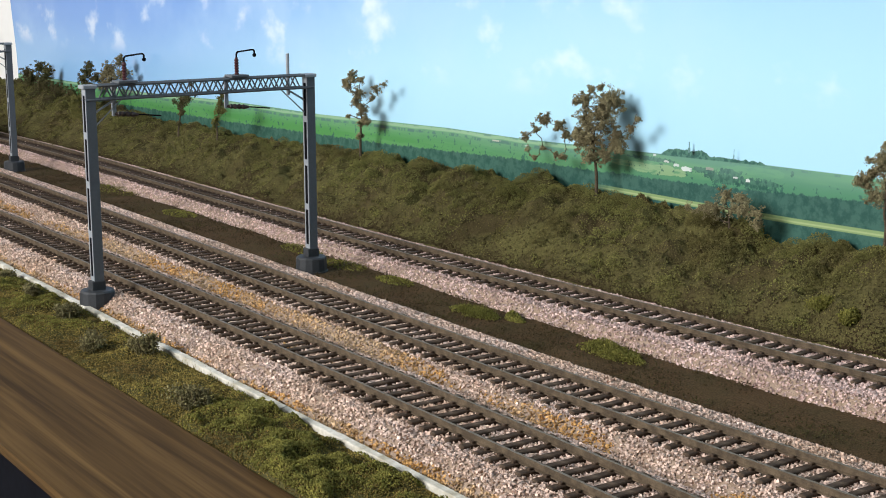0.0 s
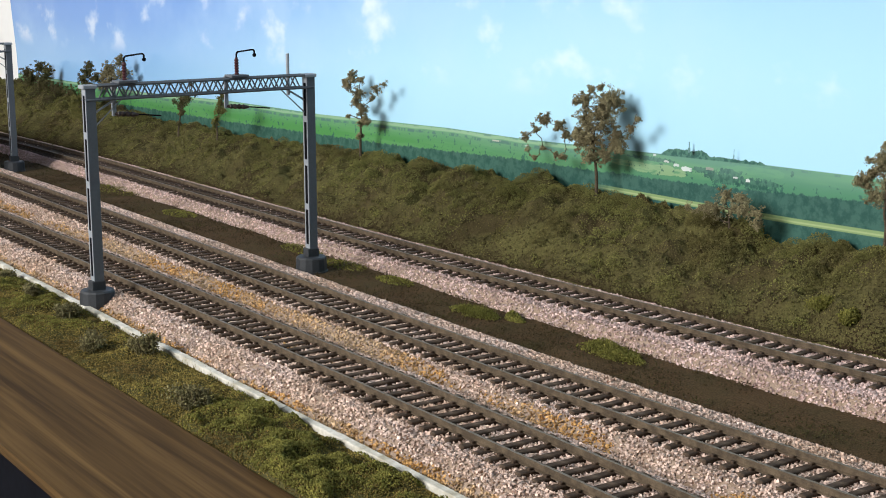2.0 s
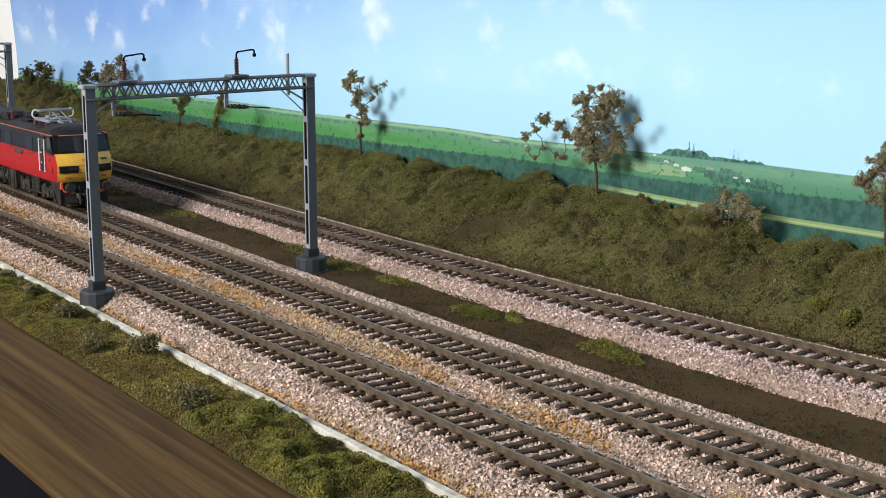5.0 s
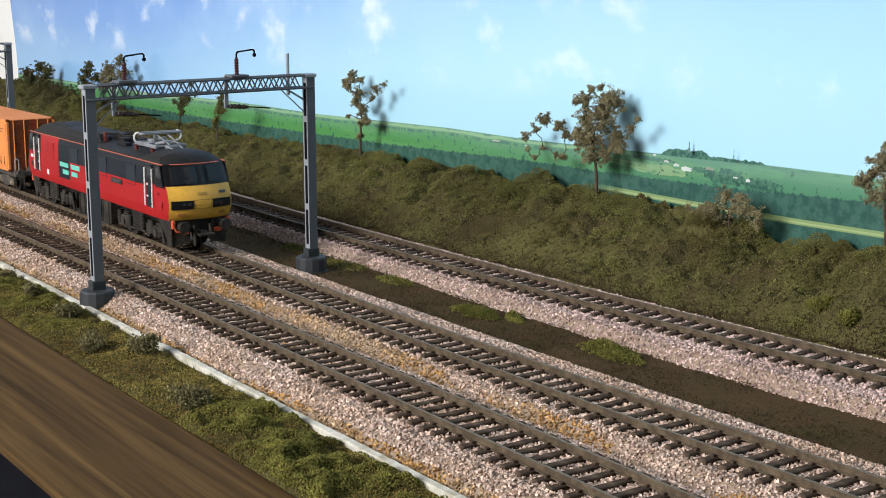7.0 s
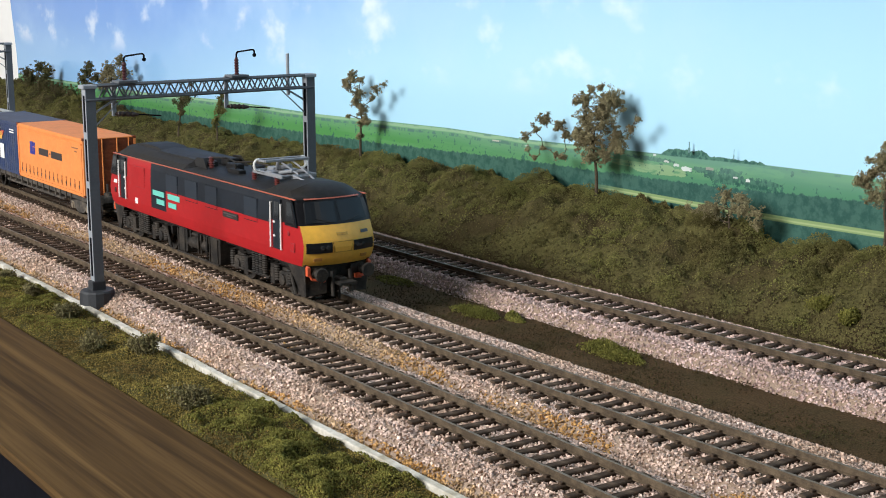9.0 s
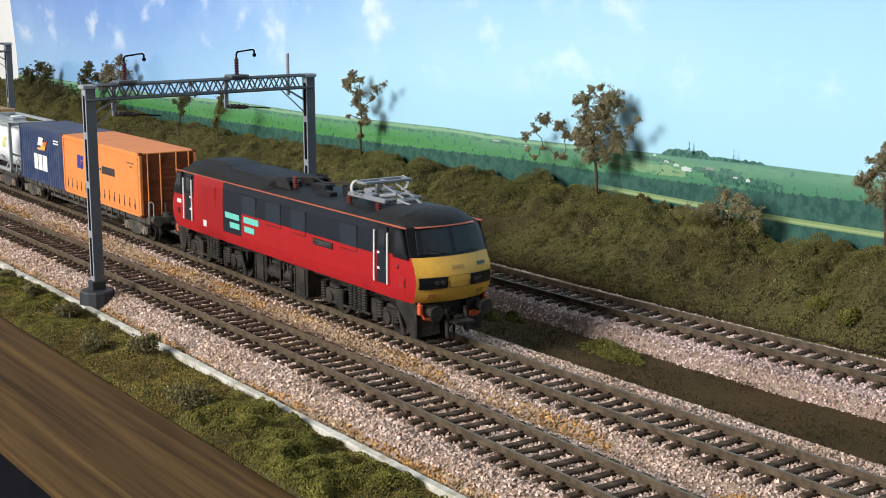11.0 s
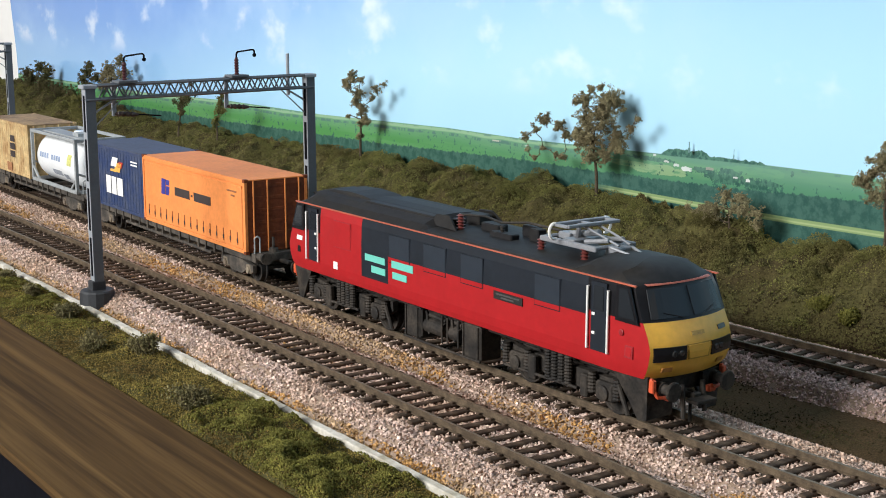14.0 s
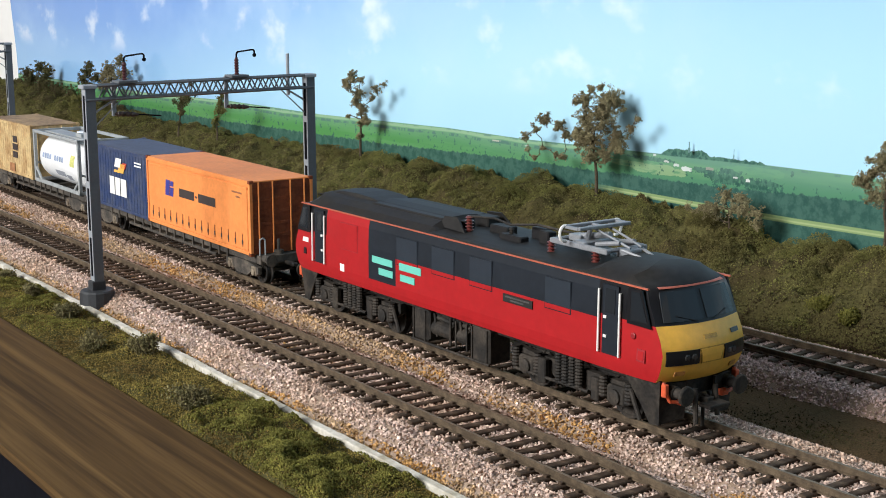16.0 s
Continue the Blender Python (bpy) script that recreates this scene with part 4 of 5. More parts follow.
    def insulator(x, y, z0, h, r, mat=BRICKRED):
        n = max(3, int(h / 1.0))
        prof = [(0, r * 0.6)]
        for i in range(n):
            prof += [((i + 0.2) * h / n, r * 0.62), ((i + 0.5) * h / n, r), ((i + 0.75) * h / n, r * 0.62)]
        part("insulator", lathe(bmesh.new(), (x, y, z0), (0, 0, 1), prof + [(h, r * 0.5)], 12), mat, t, "ribbed dark red insulator" if mat is BRICKRED else "ribbed black insulator")

    insulator(1, -7.6, 46.2, 5.6, 1.6)
    insulator(22, -5.0, 46.2, 4.0, 1.1, UNDER)
    bm = polyline(bmesh.new(), [(1, -7.6, 51.6), (10, -3, 51.6), (20, -4, 50.8), (30, 0, 51.8), (48, 2, 51.0)], 0.45)
    part("roof_cable", bm, UNDER, t)
    for x, y in ((47, -7.8), (47, 7.8), (69, -7.8), (69, 7.8)):
        insulator(x, y, 45.6, 4.2, 1.6)
    # folded pantograph: base frame, arms, broad head with curled horns
    pg = part("pantograph", polyline(bmesh.new(), [(45, -7.8, 50), (71, -7.8, 50), (71, 7.8, 50), (45, 7.8, 50), (45, -7.8, 50)], 0.75), STEEL, t, "folded grey pantograph on red insulators")
    bm = B(54, 60, -7.4, 7.4, 49.2, 51.0, 0.3)
    for y in (-7.8, 7.8):
        box(bm, 44, 72, y - 1.0, y + 1.0, 48.9, 50.6, 0.3)
    box(bm, 46, 52, -2.4, 2.4, 49.4, 51.6, 0.3)
    rod(bm, (50, 0, 51), (64, 0, 53.4), 1.1)
    rod(bm, (62, -4.2, 50.5), (72, -3, 52.2), 0.8)
    rod(bm, (62, 4.2, 50.5), (72, 3, 52.2), 0.8)
    rod(bm, (56, -2.6, 50.5), (57, -2.4, 55.6), 0.8)
    box(bm, 70, 76, -3, 3, 47.6, 50.4, 0.3)
    part("lower_arm", bm, STEEL, pg)
    bm = bmesh.new()
    for q in (-1, 1):
        polyline(bm, [(76, q * 2.4, 51.0), (68, q * 2.8, 53.2), (58, q * 3.0, 55.6)], 0.4)
        rod(bm, (74, q * 4.0, 50.4), (81, q * 2.5, 49.0), 0.5)
    part("upper_arm", bm, STEEL, pg)
    bm = bmesh.new()
    for x in (54.5, 61.0):
        box(bm, x - 0.8, x + 0.8, -11, 11, 55.3, 56.4, 0.2)
    for y in (-10.6, 10.6):
        box(bm, 54.5, 61.0, y - 0.8, y + 0.8, 55.3, 56.2, 0.15)
    box(bm, 55.3, 60.2, -0.6, 0.6, 55.4, 56.1, 0.15)
    part("contact_head", bm, STEEL, pg)
    for q in (-1, 1):
        bm = bmesh.new()
        arc = [(54.5, q * (11.0 + 2.2 * math.cos(a)), 53.6 + 2.6 * math.sin(a)) for a in np.linspace(radians(100), radians(-110), 10)]
        polyline(bm, arc, 0.5)
        part("horn", bm, WHITE, pg, "pale curled pantograph horn")
    pg.location = (0.003, 0, 0.0003)
    # running gear
    for bx in (-66, 66):
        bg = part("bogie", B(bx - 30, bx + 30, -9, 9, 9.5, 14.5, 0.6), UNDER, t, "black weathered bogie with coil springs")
        for s in (-1, 1):
            y = s * 13.6
            pts = [(bx - 31, y, 13.6), (bx - 31, y, 9.8), (bx - 27, y, 7.4), (bx - 12, y, 8.2), (bx - 9, y, 6.2), (bx + 9, y, 6.2), (bx + 12, y, 8.2), (bx + 27, y, 7.4), (bx + 31, y, 9.8), (bx + 31, y, 13.6), (bx + 22, y, 12.4), (bx - 22, y, 12.4)]
            part("side_frame", slab(bmesh.new(), pts if s > 0 else pts[::-1], -2.2), UNDER, bg)
            for dx in (-22, 22):
                bm = B(bx + dx - 4.4, bx + dx + 4.4, *sorted((s * 13, s * 15.8)), 5.2, 11.2, 0.8)
                lathe(bm, (bx + dx, s * 15.6, 7.8), (0, s, 0), [(0, 2.6), (0.9, 2.5), (1.2, 1.6)], 14)
                part("axle_box", bm, UNDER, bg)
                for q in (-5.8, 5.8):
                    prof = [p for i in range(7) for p in ((i * 1.1, 1.25), (i * 1.1 + 0.55, 1.6))]
                    part("coil_spring", lathe(bmesh.new(), (bx + dx + q, s * 15.2, 6.6), (0, 0, 1), prof, 10), UNDER, bg)
            for dx in (-5.0, -1.7, 1.7, 5.0):
                prof = [p for i in range(10) for p in ((i * 1.05, 1.1), (i * 1.05 + 0.5, 1.5))]
                part("coil_spring", lathe(bmesh.new(), (bx + dx, s * 15.6, 6.6), (0, 0, 1), prof, 10), UNDER, bg)
            bm = rod(bmesh.new(), (bx - 28, s * 16, 6.0), (bx + 10, s * 16, 6.6), 0.55)
            box(bm, bx - 15, bx - 11, *sorted((s * 14.5, s * 16.6)), 4.2, 12.5, 0.4)
            box(bm, bx + 11.5, bx + 15, *sorted((s * 14.5, s * 16.6)), 4.6, 12.0, 0.4)
            rod(bm, (bx + 28, s * 15.4, 13), (bx + 33, s * 15.4, 3.4), 0.8)
            part("brake_rigging", bm, UNDER, bg)
        for dx in (-22, 22):
            wheelset(bx + dx, 7.6, bg, t)
    for s in (-1, 1):
        for x0, x1, z0 in ((-24, -14, 3.4), (-13, 2, 5.2), (3.0, 12, 5.4), (12.6, 23.5, 3.0)):
            deep = 15.6 if x0 in (-24, 12.6) else 12.4
            bm = B(x0, x1, *sorted((s * 6, s * deep)), z0 + (0 if deep > 15 else 1.5), 15.5, 0.7)
            if deep < 15:
                lathe(bm, (x0 + 0.8, s * 13.2, z0 + 4.2), (1, 0, 0), [(0, 1.6), (0.6, 2.8), (x1 - x0 - 2.2, 2.8), (x1 - x0 - 1.6, 1.6)], 16)
                rod(bm, (x0 + 3, s * 13.5, z0 + 8.2), (x1 - 1, s * 13.5, z0 + 7.6), 0.9)
                rod(bm, (x0 + 2, s * 14.5, 14.8), (x0 + 4.5, s * 15.0, z0 + 1.5), 0.5)
                rod(bm, (x1 - 3, s * 14.2, 15), (x1 - 3, s * 14.8, z0 + 4), 0.6)
            for q in (x0 + 0.8, x1 - 1.6):
                box(bm, q, q + 0.8, *sorted((s * 15.5, s * 16.1)), z0, 15.2, 0.1)
            part("underfloor_case", bm, UNDER, t)
        rodm = rod(bmesh.new(), (-24, s * 15.8, 3.2), (24, s * 15.8, 3.2), 0.5)
        part("under_pipe", rodm, UNDER, t)
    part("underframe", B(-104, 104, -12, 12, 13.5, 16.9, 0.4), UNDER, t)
    return t


WHEELS = []


def wheelset(x, r, parent, root, gauge=8.85):
    bm = bmesh.new()
    for s in (-1, 1):
        lathe(bm, (0, s * 7.1, 0), (0, s, 0), [(0, r + 0.75), (0.6, r + 0.75), (0.8, r), (2.9, r), (3.0, r - 0.9), (2.5, r - 1.2), (2.6, 1.8), (3.2, 1.5), (3.3, 0.6)], 20)
        for i in range(6):
            a = i * math.pi / 3
            rod(bm, (1.8 * math.cos(a), s * 9.75, 1.8 * math.sin(a)), ((r - 1.2) * math.cos(a), s * 9.75, (r - 1.2) * math.sin(a)), 0.3, seg=4)
    rod(bm, (0, -7.2, 0), (0, 7.2, 0), 0.9)
    w = part("wheelset", bm, UNDER, parent)
    w.location = (x * 0.001, 0, r * 0.001)
    WHEELS.append((w, x * 0.001, r * 0.001))
    return w


# ---- container wagons and their loads; local origin at the middle on rail level ----
def flat_wagon(length):
    t = thing("container_wagon", "weathered grey-brown container flat wagon on two bogies", "wagon", "container wagons")
    h = length / 2
    for s in (-1, 1):
        part("side_sill", B(-h, h, *sorted((s * 10.0, s * 13.5)), 9.6, 12.9, 0.3), WAGON, t)
        rng = random.Random(5)
        x = -h + 22
        while x < h - 22:
            part("sill_bracket", B(x, x + 1.2, *sorted((s * 9.5, s * 14.2)), 8.0, 12.6, 0.15), WAGON, t)
            x += rng.uniform(8, 12)
        part("truss_rod", rod(bmesh.new(), (-h * 0.55, s * 12, 6.8), (h * 0.55, s * 12, 6.8), 0.9), WAGON, t)
    for x in np.linspace(-h + 6, h - 6, 9):
        part("cross_member", B(x - 2, x + 2, -10.2, 10.2, 10.2, 12.6, 0.2), WAGON, t)
    for e in (-1, 1):
        bm = B(*sorted((e * h, e * (h + 4))), -13.4, 13.4, 9.5, 13.5, 0.3)
        part("headstock", bm, WAGON, t)
        for s in (-1, 1):
            part("buffer", lathe(bmesh.new(), (e * (h + 3.8), s * 11.3, 12.4), (e, 0, 0), [(0, 1.7), (4.0, 1.7), (4.1, 1.3), (6.6, 1.3), (6.7, 2.8), (7.3, 2.8)], 14), WAGON, t)
            bm = polyline(bmesh.new(), [(e * (h + 2), s * 12.6, 13), (e * (h + 2), s * 12.6, 20.5), (e * (h + 3), s * 11.6, 21.6), (e * (h + 3), s * 10.4, 20.5), (e * (h + 3), s * 10.4, 13.2)], 0.35)
            part("end_handrail", bm, FRAME_GREY, t)
        bm = lathe(bmesh.new(), (e * (h + 1.6), -3, 13.2), (0, 0, 1), [(0, 2.2), (2.0, 2.2), (2.2, 0.6), (7.0, 0.6)], 12)
        part("brake_wheel", bm, WAGON, t)
        bm = B(*sorted((e * (h + 2), e * (h + 12))), -1.3, 1.3, 8.8, 10.4, 0.3)
        part("coupling", bm, UNDER, t)
        bx = e * (h - 14)
        bg = part("bogie", B(bx - 11, bx + 11, -7, 7, 6, 9, 0.5), WAGON, t)
        for s in (-1, 1):
            y = s * 12.2
            pts = [(bx - 16.5, y, 8.2), (bx - 16.5, y, 5.0), (bx - 9, y, 5.0), (bx - 5, y, 3.0), (bx + 5, y, 3.0), (bx + 9, y, 5.0), (bx + 16.5, y, 5.0), (bx + 16.5, y, 8.2), (bx + 5, y, 9.6), (bx - 5, y, 9.6)]
            part("side_frame", slab(bmesh.new(), pts if s > 0 else pts[::-1], -1.8), WAGON, bg)
            for dx in (-12, 12):
                bm = B(bx + dx - 2.4, bx + dx + 2.4, *sorted((s * 12, s * 14.2)), 3.8, 8.4, 0.5)
                lathe(bm, (bx + dx, s * 14.2, 5.6), (0, s, 0), [(0, 1.7), (0.5, 1.6), (0.7, 0.9)], 12)
                part("axle_box", bm, material("axle_box_pale", (0.2, 0.165, 0.12), 0.85, var=0.3, scale=200, second=(0.1, 0.075, 0.055)), bg, "rusty pale axle box")
            for dx in (-2, 2):
                prof = [p for i in range(5) for p in ((i * 0.9, 0.9), (i * 0.9 + 0.45, 1.2))]
                part("coil_spring", lathe(bmesh.new(), (bx + dx, s * 13, 3.4), (0, 0, 1), prof, 10), WAGON, bg)
        for dx in (-12, 12):
            wheelset(bx + dx, 5.6, bg, t)
    return t


DECK = 13.2


def shell(t, length, width, height, mat, end_mat, ribs, roof_mat=None):
    """Box container: corner posts, rails, ribbed side sheets and door ends."""
    h, w = length / 2, width / 2
    z0, z1 = DECK, DECK + height
    part("body", B(-h + 0.5, h - 0.5, -w + 0.5, w - 0.5, z0 + 0.5, z1 - 0.5), mat, t)
    part("roof_panel", B(-h + 0.2, h - 0.2, -w + 0.2, w - 0.2, z1 - 0.6, z1, 0.15), roof_mat or mat, t)
    for s in (-1, 1):
        for z in (z0, z1 - 2.2):
            part("side_rail", B(-h + 0.6, h - 0.6, *sorted((s * (w - 0.8), s * w)), z, z + 1.7, 0.15), mat, t)
        for e in (-1, 1):
            part("corner_post", B(*sorted((e * (h - 1.5), e * h)), *sorted((s * (w - 1.5), s * w)), z0, z1, 0.15), mat, t)
            for z in (z0 - 0.3, z1 - 1.2):
                part("corner_casting", B(*sorted((e * (h - 2.0), e * (h + 0.12))), *sorted((s * (w - 2.0), s * (w + 0.12))), z, z + 1.5, 0.15), end_mat, t)
        if ribs:
            n = int(length / ribs)
            for i in range(n):
                x = -h + 2 + (length - 4) * (i + 0.5) / n
                part("side_rib", B(x - ribs * 0.27, x + ribs * 0.27, *sorted((s * (w - 0.6), s * (w - 0.3))), z0 + 1.7, z1 - 2.2, 0.1), mat, t)
    for e in (-1, 1):
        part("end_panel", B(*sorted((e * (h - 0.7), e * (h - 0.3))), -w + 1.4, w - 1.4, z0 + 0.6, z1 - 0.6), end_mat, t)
        for y in (-w * 0.72, -w * 0.28, w * 0.28, w * 0.72):
            part("lock_bar", rod(bmesh.new(), (e * (h - 0.05), y, z0 + 0.8), (e * (h - 0.05), y, z1 - 0.6), 0.38, seg=8), CONT_ORANGE if end_mat is CONT_END_SHADED else end_mat, t)
        for i in range(6):
            z = z0 + 3 + i * (height - 6) / 5
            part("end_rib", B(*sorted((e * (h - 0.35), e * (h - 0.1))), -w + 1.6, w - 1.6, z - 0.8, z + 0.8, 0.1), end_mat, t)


def side_mark(t, name, width, x0, x1, z0, z1, mat, label="", slant=0.0, sides=(-1, 1)):
    for s in sides:
        y = s * (width / 2)
        m = -s
        q = [(m * x0, y, z0), (m * x1, y, z0), (m * (x1 + slant), y, z1), (m * (x0 + slant), y, z1)]
        bm = slab(bmesh.new(), q, 0.12 if s < 0 else 0.12)
        part(name, bm, mat, t, label)


def orange_container():
    t = thing("shipping_container", "bright orange curtain-sided shipping container with dark blue logo", "container", "containers")
    # end colour here is deeper than the sides, with the ends' shade painted in
    shell(t, 118.5, 32, 33.6, CONT_ORANGE, CONT_END_SHADED, 0)
    # curtain: top rail shadow, buckles along the foot
    for s in (-1, 1):
        part("curtain", B(-56, 56, *sorted((s * 15.4, s * 15.85)), 15.2, 43.0, 0.2), CONT_ORANGE, t)
        part("curtain_rail", B(-56.5, 56.5, *sorted((s * 15.4, s * 16.15)), 42.9, 44.0, 0.15), CONT_ORANGE, t)
        for i in range(15):
            x = -52 + i * 7.35
            st = part("strap", B(x - 0.35, x + 0.35, *sorted((s * 15.8, s * 16.05)), 16.4, 22.2), material("strap_brown", (0.3, 0.09, 0.03), 0.6, bump=0), t)
            part("buckle", B(x - 0.5, x + 0.5, *sorted((s * 15.8, s * 16.2)), 17.4, 19.4, 0.1), DARKINK, st)
    # plain logo shapes and bars on the sides; x from the middle towards the train's front
    side_mark(t, "logo", 31.8, -35.5, -30.5, 29.6, 37.4, NAVY, "dark blue angular logo shape", 1.0, (-1,))
    side_mark(t, "logo", 31.8, -30.0, -26.0, 29.6, 34.0, NAVY, "", 0.8, (-1,))
    side_mark(t, "logo", 31.8, -29.4, -25.6, 34.6, 37.2, NAVY, "", 0.6, (-1,))
    for x0, x1 in ((-18.5, -1.0), (0.6, 2.4), (4.0, 23.0)):
        side_mark(t, "lettering_bar", 31.8, x0, x1, 30.6 if x1 - x0 > 3 else 32.2, 34.8 if x1 - x0 > 3 else 33.2, DARKINK, "dark bar of lettering", 0, (-1,))
    for i in range(2):
        side_mark(t, "code_bar", 31.8, 41 + 4 * i, 51 - 2 * i, 40.2 - 2.0 * i, 41.0 - 2.0 * i, material("faded_ink", (0.3, 0.12, 0.05), 0.6, bump=0), "", 0, (-1,))
    return t


def blue_container():
    t = thing("shipping_container", "dark blue ribbed shipping container with white lettering shapes", "container", "containers")
    shell(t, 79.5, 32, 33.6, CONT_BLUE, CONT_BLUE, 4.0, material("blue_roof", (0.05, 0.06, 0.1), 0.6, scale=120))
    for x0, x1, z0, z1, mat, sl in ((-7, 1, 36.5, 41.5, WHITE, 3), (-2, 6, 33.8, 38.8, GOLD, 2.5), (2.5, 8.5, 36.2, 39.6, material("flag_red", (0.5, 0.05, 0.03), 0.5, bump=0), 2.5), (-8, 0, 33.6, 35.0, GOLD, 1.0)):
        side_mark(t, "logo", 32.0, x0 + 2, x1 + 2, z0, z1, mat, "small flag-like logo shape", sl, (-1,))
    for x0, x1 in ((-12.5, -5.6), (-4.4, 2.4), (3.6, 11.5)):
        side_mark(t, "lettering_block", 32.0, x0, x1, 21.2, 30.8, WHITE, "plain white lettering block", 0, (-1,))
    for z in (41.0, 39.4):
        side_mark(t, "code_bar", 32.0, 24, 33, z, z + 0.8, WHITE, "", 0, (-1,))
    return t


def tank_container():
    t = thing("tank_container", "white tank container in a grey open frame", "container", "containers")
    h, w, z0, z1 = 39.7, 15.8, DECK, DECK + 32
    for e in (-1, 1):
        for s in (-1, 1):
            part("corner_post", B(*sorted((e * (h - 2), e * h)), *sorted((s * (w - 2), s * w)), z0, z1, 0.2), FRAME_GREY, t)
            pts = [(e * (h - 1), s * (w - 1), z0 + 9), (e * (h - 12), s * (w - 1), z0 + 1)]
            part("brace", rod(bmesh.new(), *pts, 0.9, seg=6), FRAME_GREY, t)
        part("end_beam", B(*sorted((e * (h - 2), e * h)), -w, w, z1 - 2, z1, 0.2), FRAME_GREY, t)
        part("end_beam", B(*sorted((e * (h - 2), e * h)), -w, w, z0, z0 + 2, 0.2), FRAME_GREY, t)
        pts = [(e * (h - 1), -w + 1, z0 + 12), (e * (h - 1), w - 1, z0 + 1)]
        part("brace", rod(bmesh.new(), *pts, 0.7, seg=6), FRAME_GREY, t)
    for s in (-1, 1):
        part("side_beam", B(-h, h, *sorted((s * (w - 1.8), s * w)), z0, z0 + 2, 0.2), FRAME_GREY, t)
        part("side_beam", B(-h, h, *sorted((s * (w - 1.6), s * w)), z1 - 1.8, z1, 0.2), FRAME_GREY, t)
    zc = DECK + 15.6
    part("tank", lathe(bmesh.new(), (-37, 0, zc), (1, 0, 0), [(0, 1), (0.6, 8), (2, 12), (4.5, 14.2), (8, 14.7), (66, 14.7), (69.5, 14.2), (72, 12), (73.4, 8), (74, 1)], 40), TANK, t, "gloss white cylindrical tank", True)
    part("walkway", B(-36, 36, -9, 2, z1 - 1.6, z1 - 0.7, 0.2), FRAME_GREY, t)
    part("manhole", lathe(bmesh.new(), (-4, 4, z1 - 3), (0, 0, 1), [(0, 4), (3.4, 4), (3.6, 3)], 18), TANK, t)
    part("valve_box", B(10, 19, -6, 3, z1 - 1, z1 + 1.2, 0.3), FRAME_GREY, t)

    def curved(name, a0, a1, x0, x1, mat):
        bm = bmesh.new()
        r = 14.85
        rows = [[bm.verts.new((x, -r * math.cos(a), zc + r * math.sin(a))) for x in (x0, x1)] for a in np.linspace(radians(a0), radians(a1), 5)]
        for p, o in zip(rows, rows[1:]):
            bm.faces.new((p[0], p[1], o[1], o[0]))
        part(name, bm, mat, t)

    ink = material("faded_blue_ink", (0.3, 0.38, 0.55), 0.5, bump=0)
    for i in range(9):
        if i != 4:
            curved("lettering_bar", 2, 14, -26 + i * 4.2, -23 + i * 4.2, ink)
    curved("label_patch", -34, -20, -6, 10, material("grey_ink", (0.3, 0.33, 0.38), 0.5, bump=0))
    curved("label_patch", -40, -26, 12, 20, material("grey_ink", (0.3, 0.33, 0.38), 0.5, bump=0))
    curved("label_patch", -2, 24, 22, 29, material("yellow_ink", (0.6, 0.6, 0.2), 0.5, bump=0))
    return t


def beige_container():
    t = thing("shipping_container", "grubby beige shipping container with rust along the foot", "container", "containers")
    shell(t, 79.5, 32, 33.6, CONT_BEIGE, CONT_BEIGE, 4.5, material("beige_roof", (0.33, 0.215, 0.105), 0.75, scale=60, var=0.3, second=(0.2, 0.12, 0.06)))
    for x0, x1, z0, z1 in ((4, 13, 24, 28), (4, 14, 29, 33), (5, 13, 34, 38)):
        side_mark(t, "lettering_bar", 32.0, x0, x1, z0, z1, DARKINK, "", 0, (-1,))
    side_mark(t, "rust_patch", 31.9, -4, 6, 14.5, 20, material("rust_patch", (0.35, 0.16, 0.07), 0.8, bump=0), "", 0, (-1,))
    return t


LOCO = loco()
WAGON_A = flat_wagon(198)
WAGON_B = flat_wagon(164)
# containers ride on their wagons, placed by their distance from the locomotive's middle
TRAIN = [(LOCO, 0.0, 0.066), (WAGON_A, -0.2530, 0.085), (WAGON_B, -0.4570, 0.068),
         (orange_container(), -0.2133, 0.04), (blue_container(), -0.3127, 0.03), (tank_container(), -0.4150, 0.03), (beige_container(), -0.4990, 0.03)]
# seconds and the way still to go, in metres
RUN = [(0.0, -0.9450), (2.5, -0.7320), (3.0, -0.6890), (3.5, -0.6455), (4.0, -0.6010), (6.3, -0.4120), (6.5, -0.3925), (7.0, -0.3520), (7.5, -0.3125), (8.0, -0.2725), (8.5, -0.2375), (9.0, -0.2122), (9.2, -0.2035), (11.3, -0.1150), (11.5, -0.1055), (12.0, -0.0830), (12.5, -0.0610), (13.0, -0.0381), (13.5, -0.0180), (13.8, -0.0090), (14.0, -0.0052), (14.3, -0.0010), (14.5, 0.0), (16.0, 0.0)]


def run_at(t):
    """Smooth run between the known times."""
    n = len(RUN)
    for i in range(n - 1):
        (t0, s0), (t1, s1) = RUN[i], RUN[i + 1]
        if t <= t1:
            m0 = (s1 - RUN[max(i - 1, 0)][1]) / (t1 - RUN[max(i - 1, 0)][0])
            j = min(i + 2, n - 1)
            m1 = (RUN[j][1] - s0) / (RUN[j][0] - t0)
            h = t1 - t0
            u = (t - t0) / h
            return s0 * (2 * u ** 3 - 3 * u * u + 1) + h * m0 * (u ** 3 - 2 * u * u + u) + s1 * (3 * u * u - 2 * u ** 3) + h * m1 * (u ** 3 - u * u)
    return RUN[-1][1]


def on_track(x, reach):
    a, b = track_y(1, x - reach), track_y(1, x + reach)
    return pose(x, (a + b) / 2, 0.0, 0, 0, math.degrees(math.atan2(b - a, 2 * reach)))


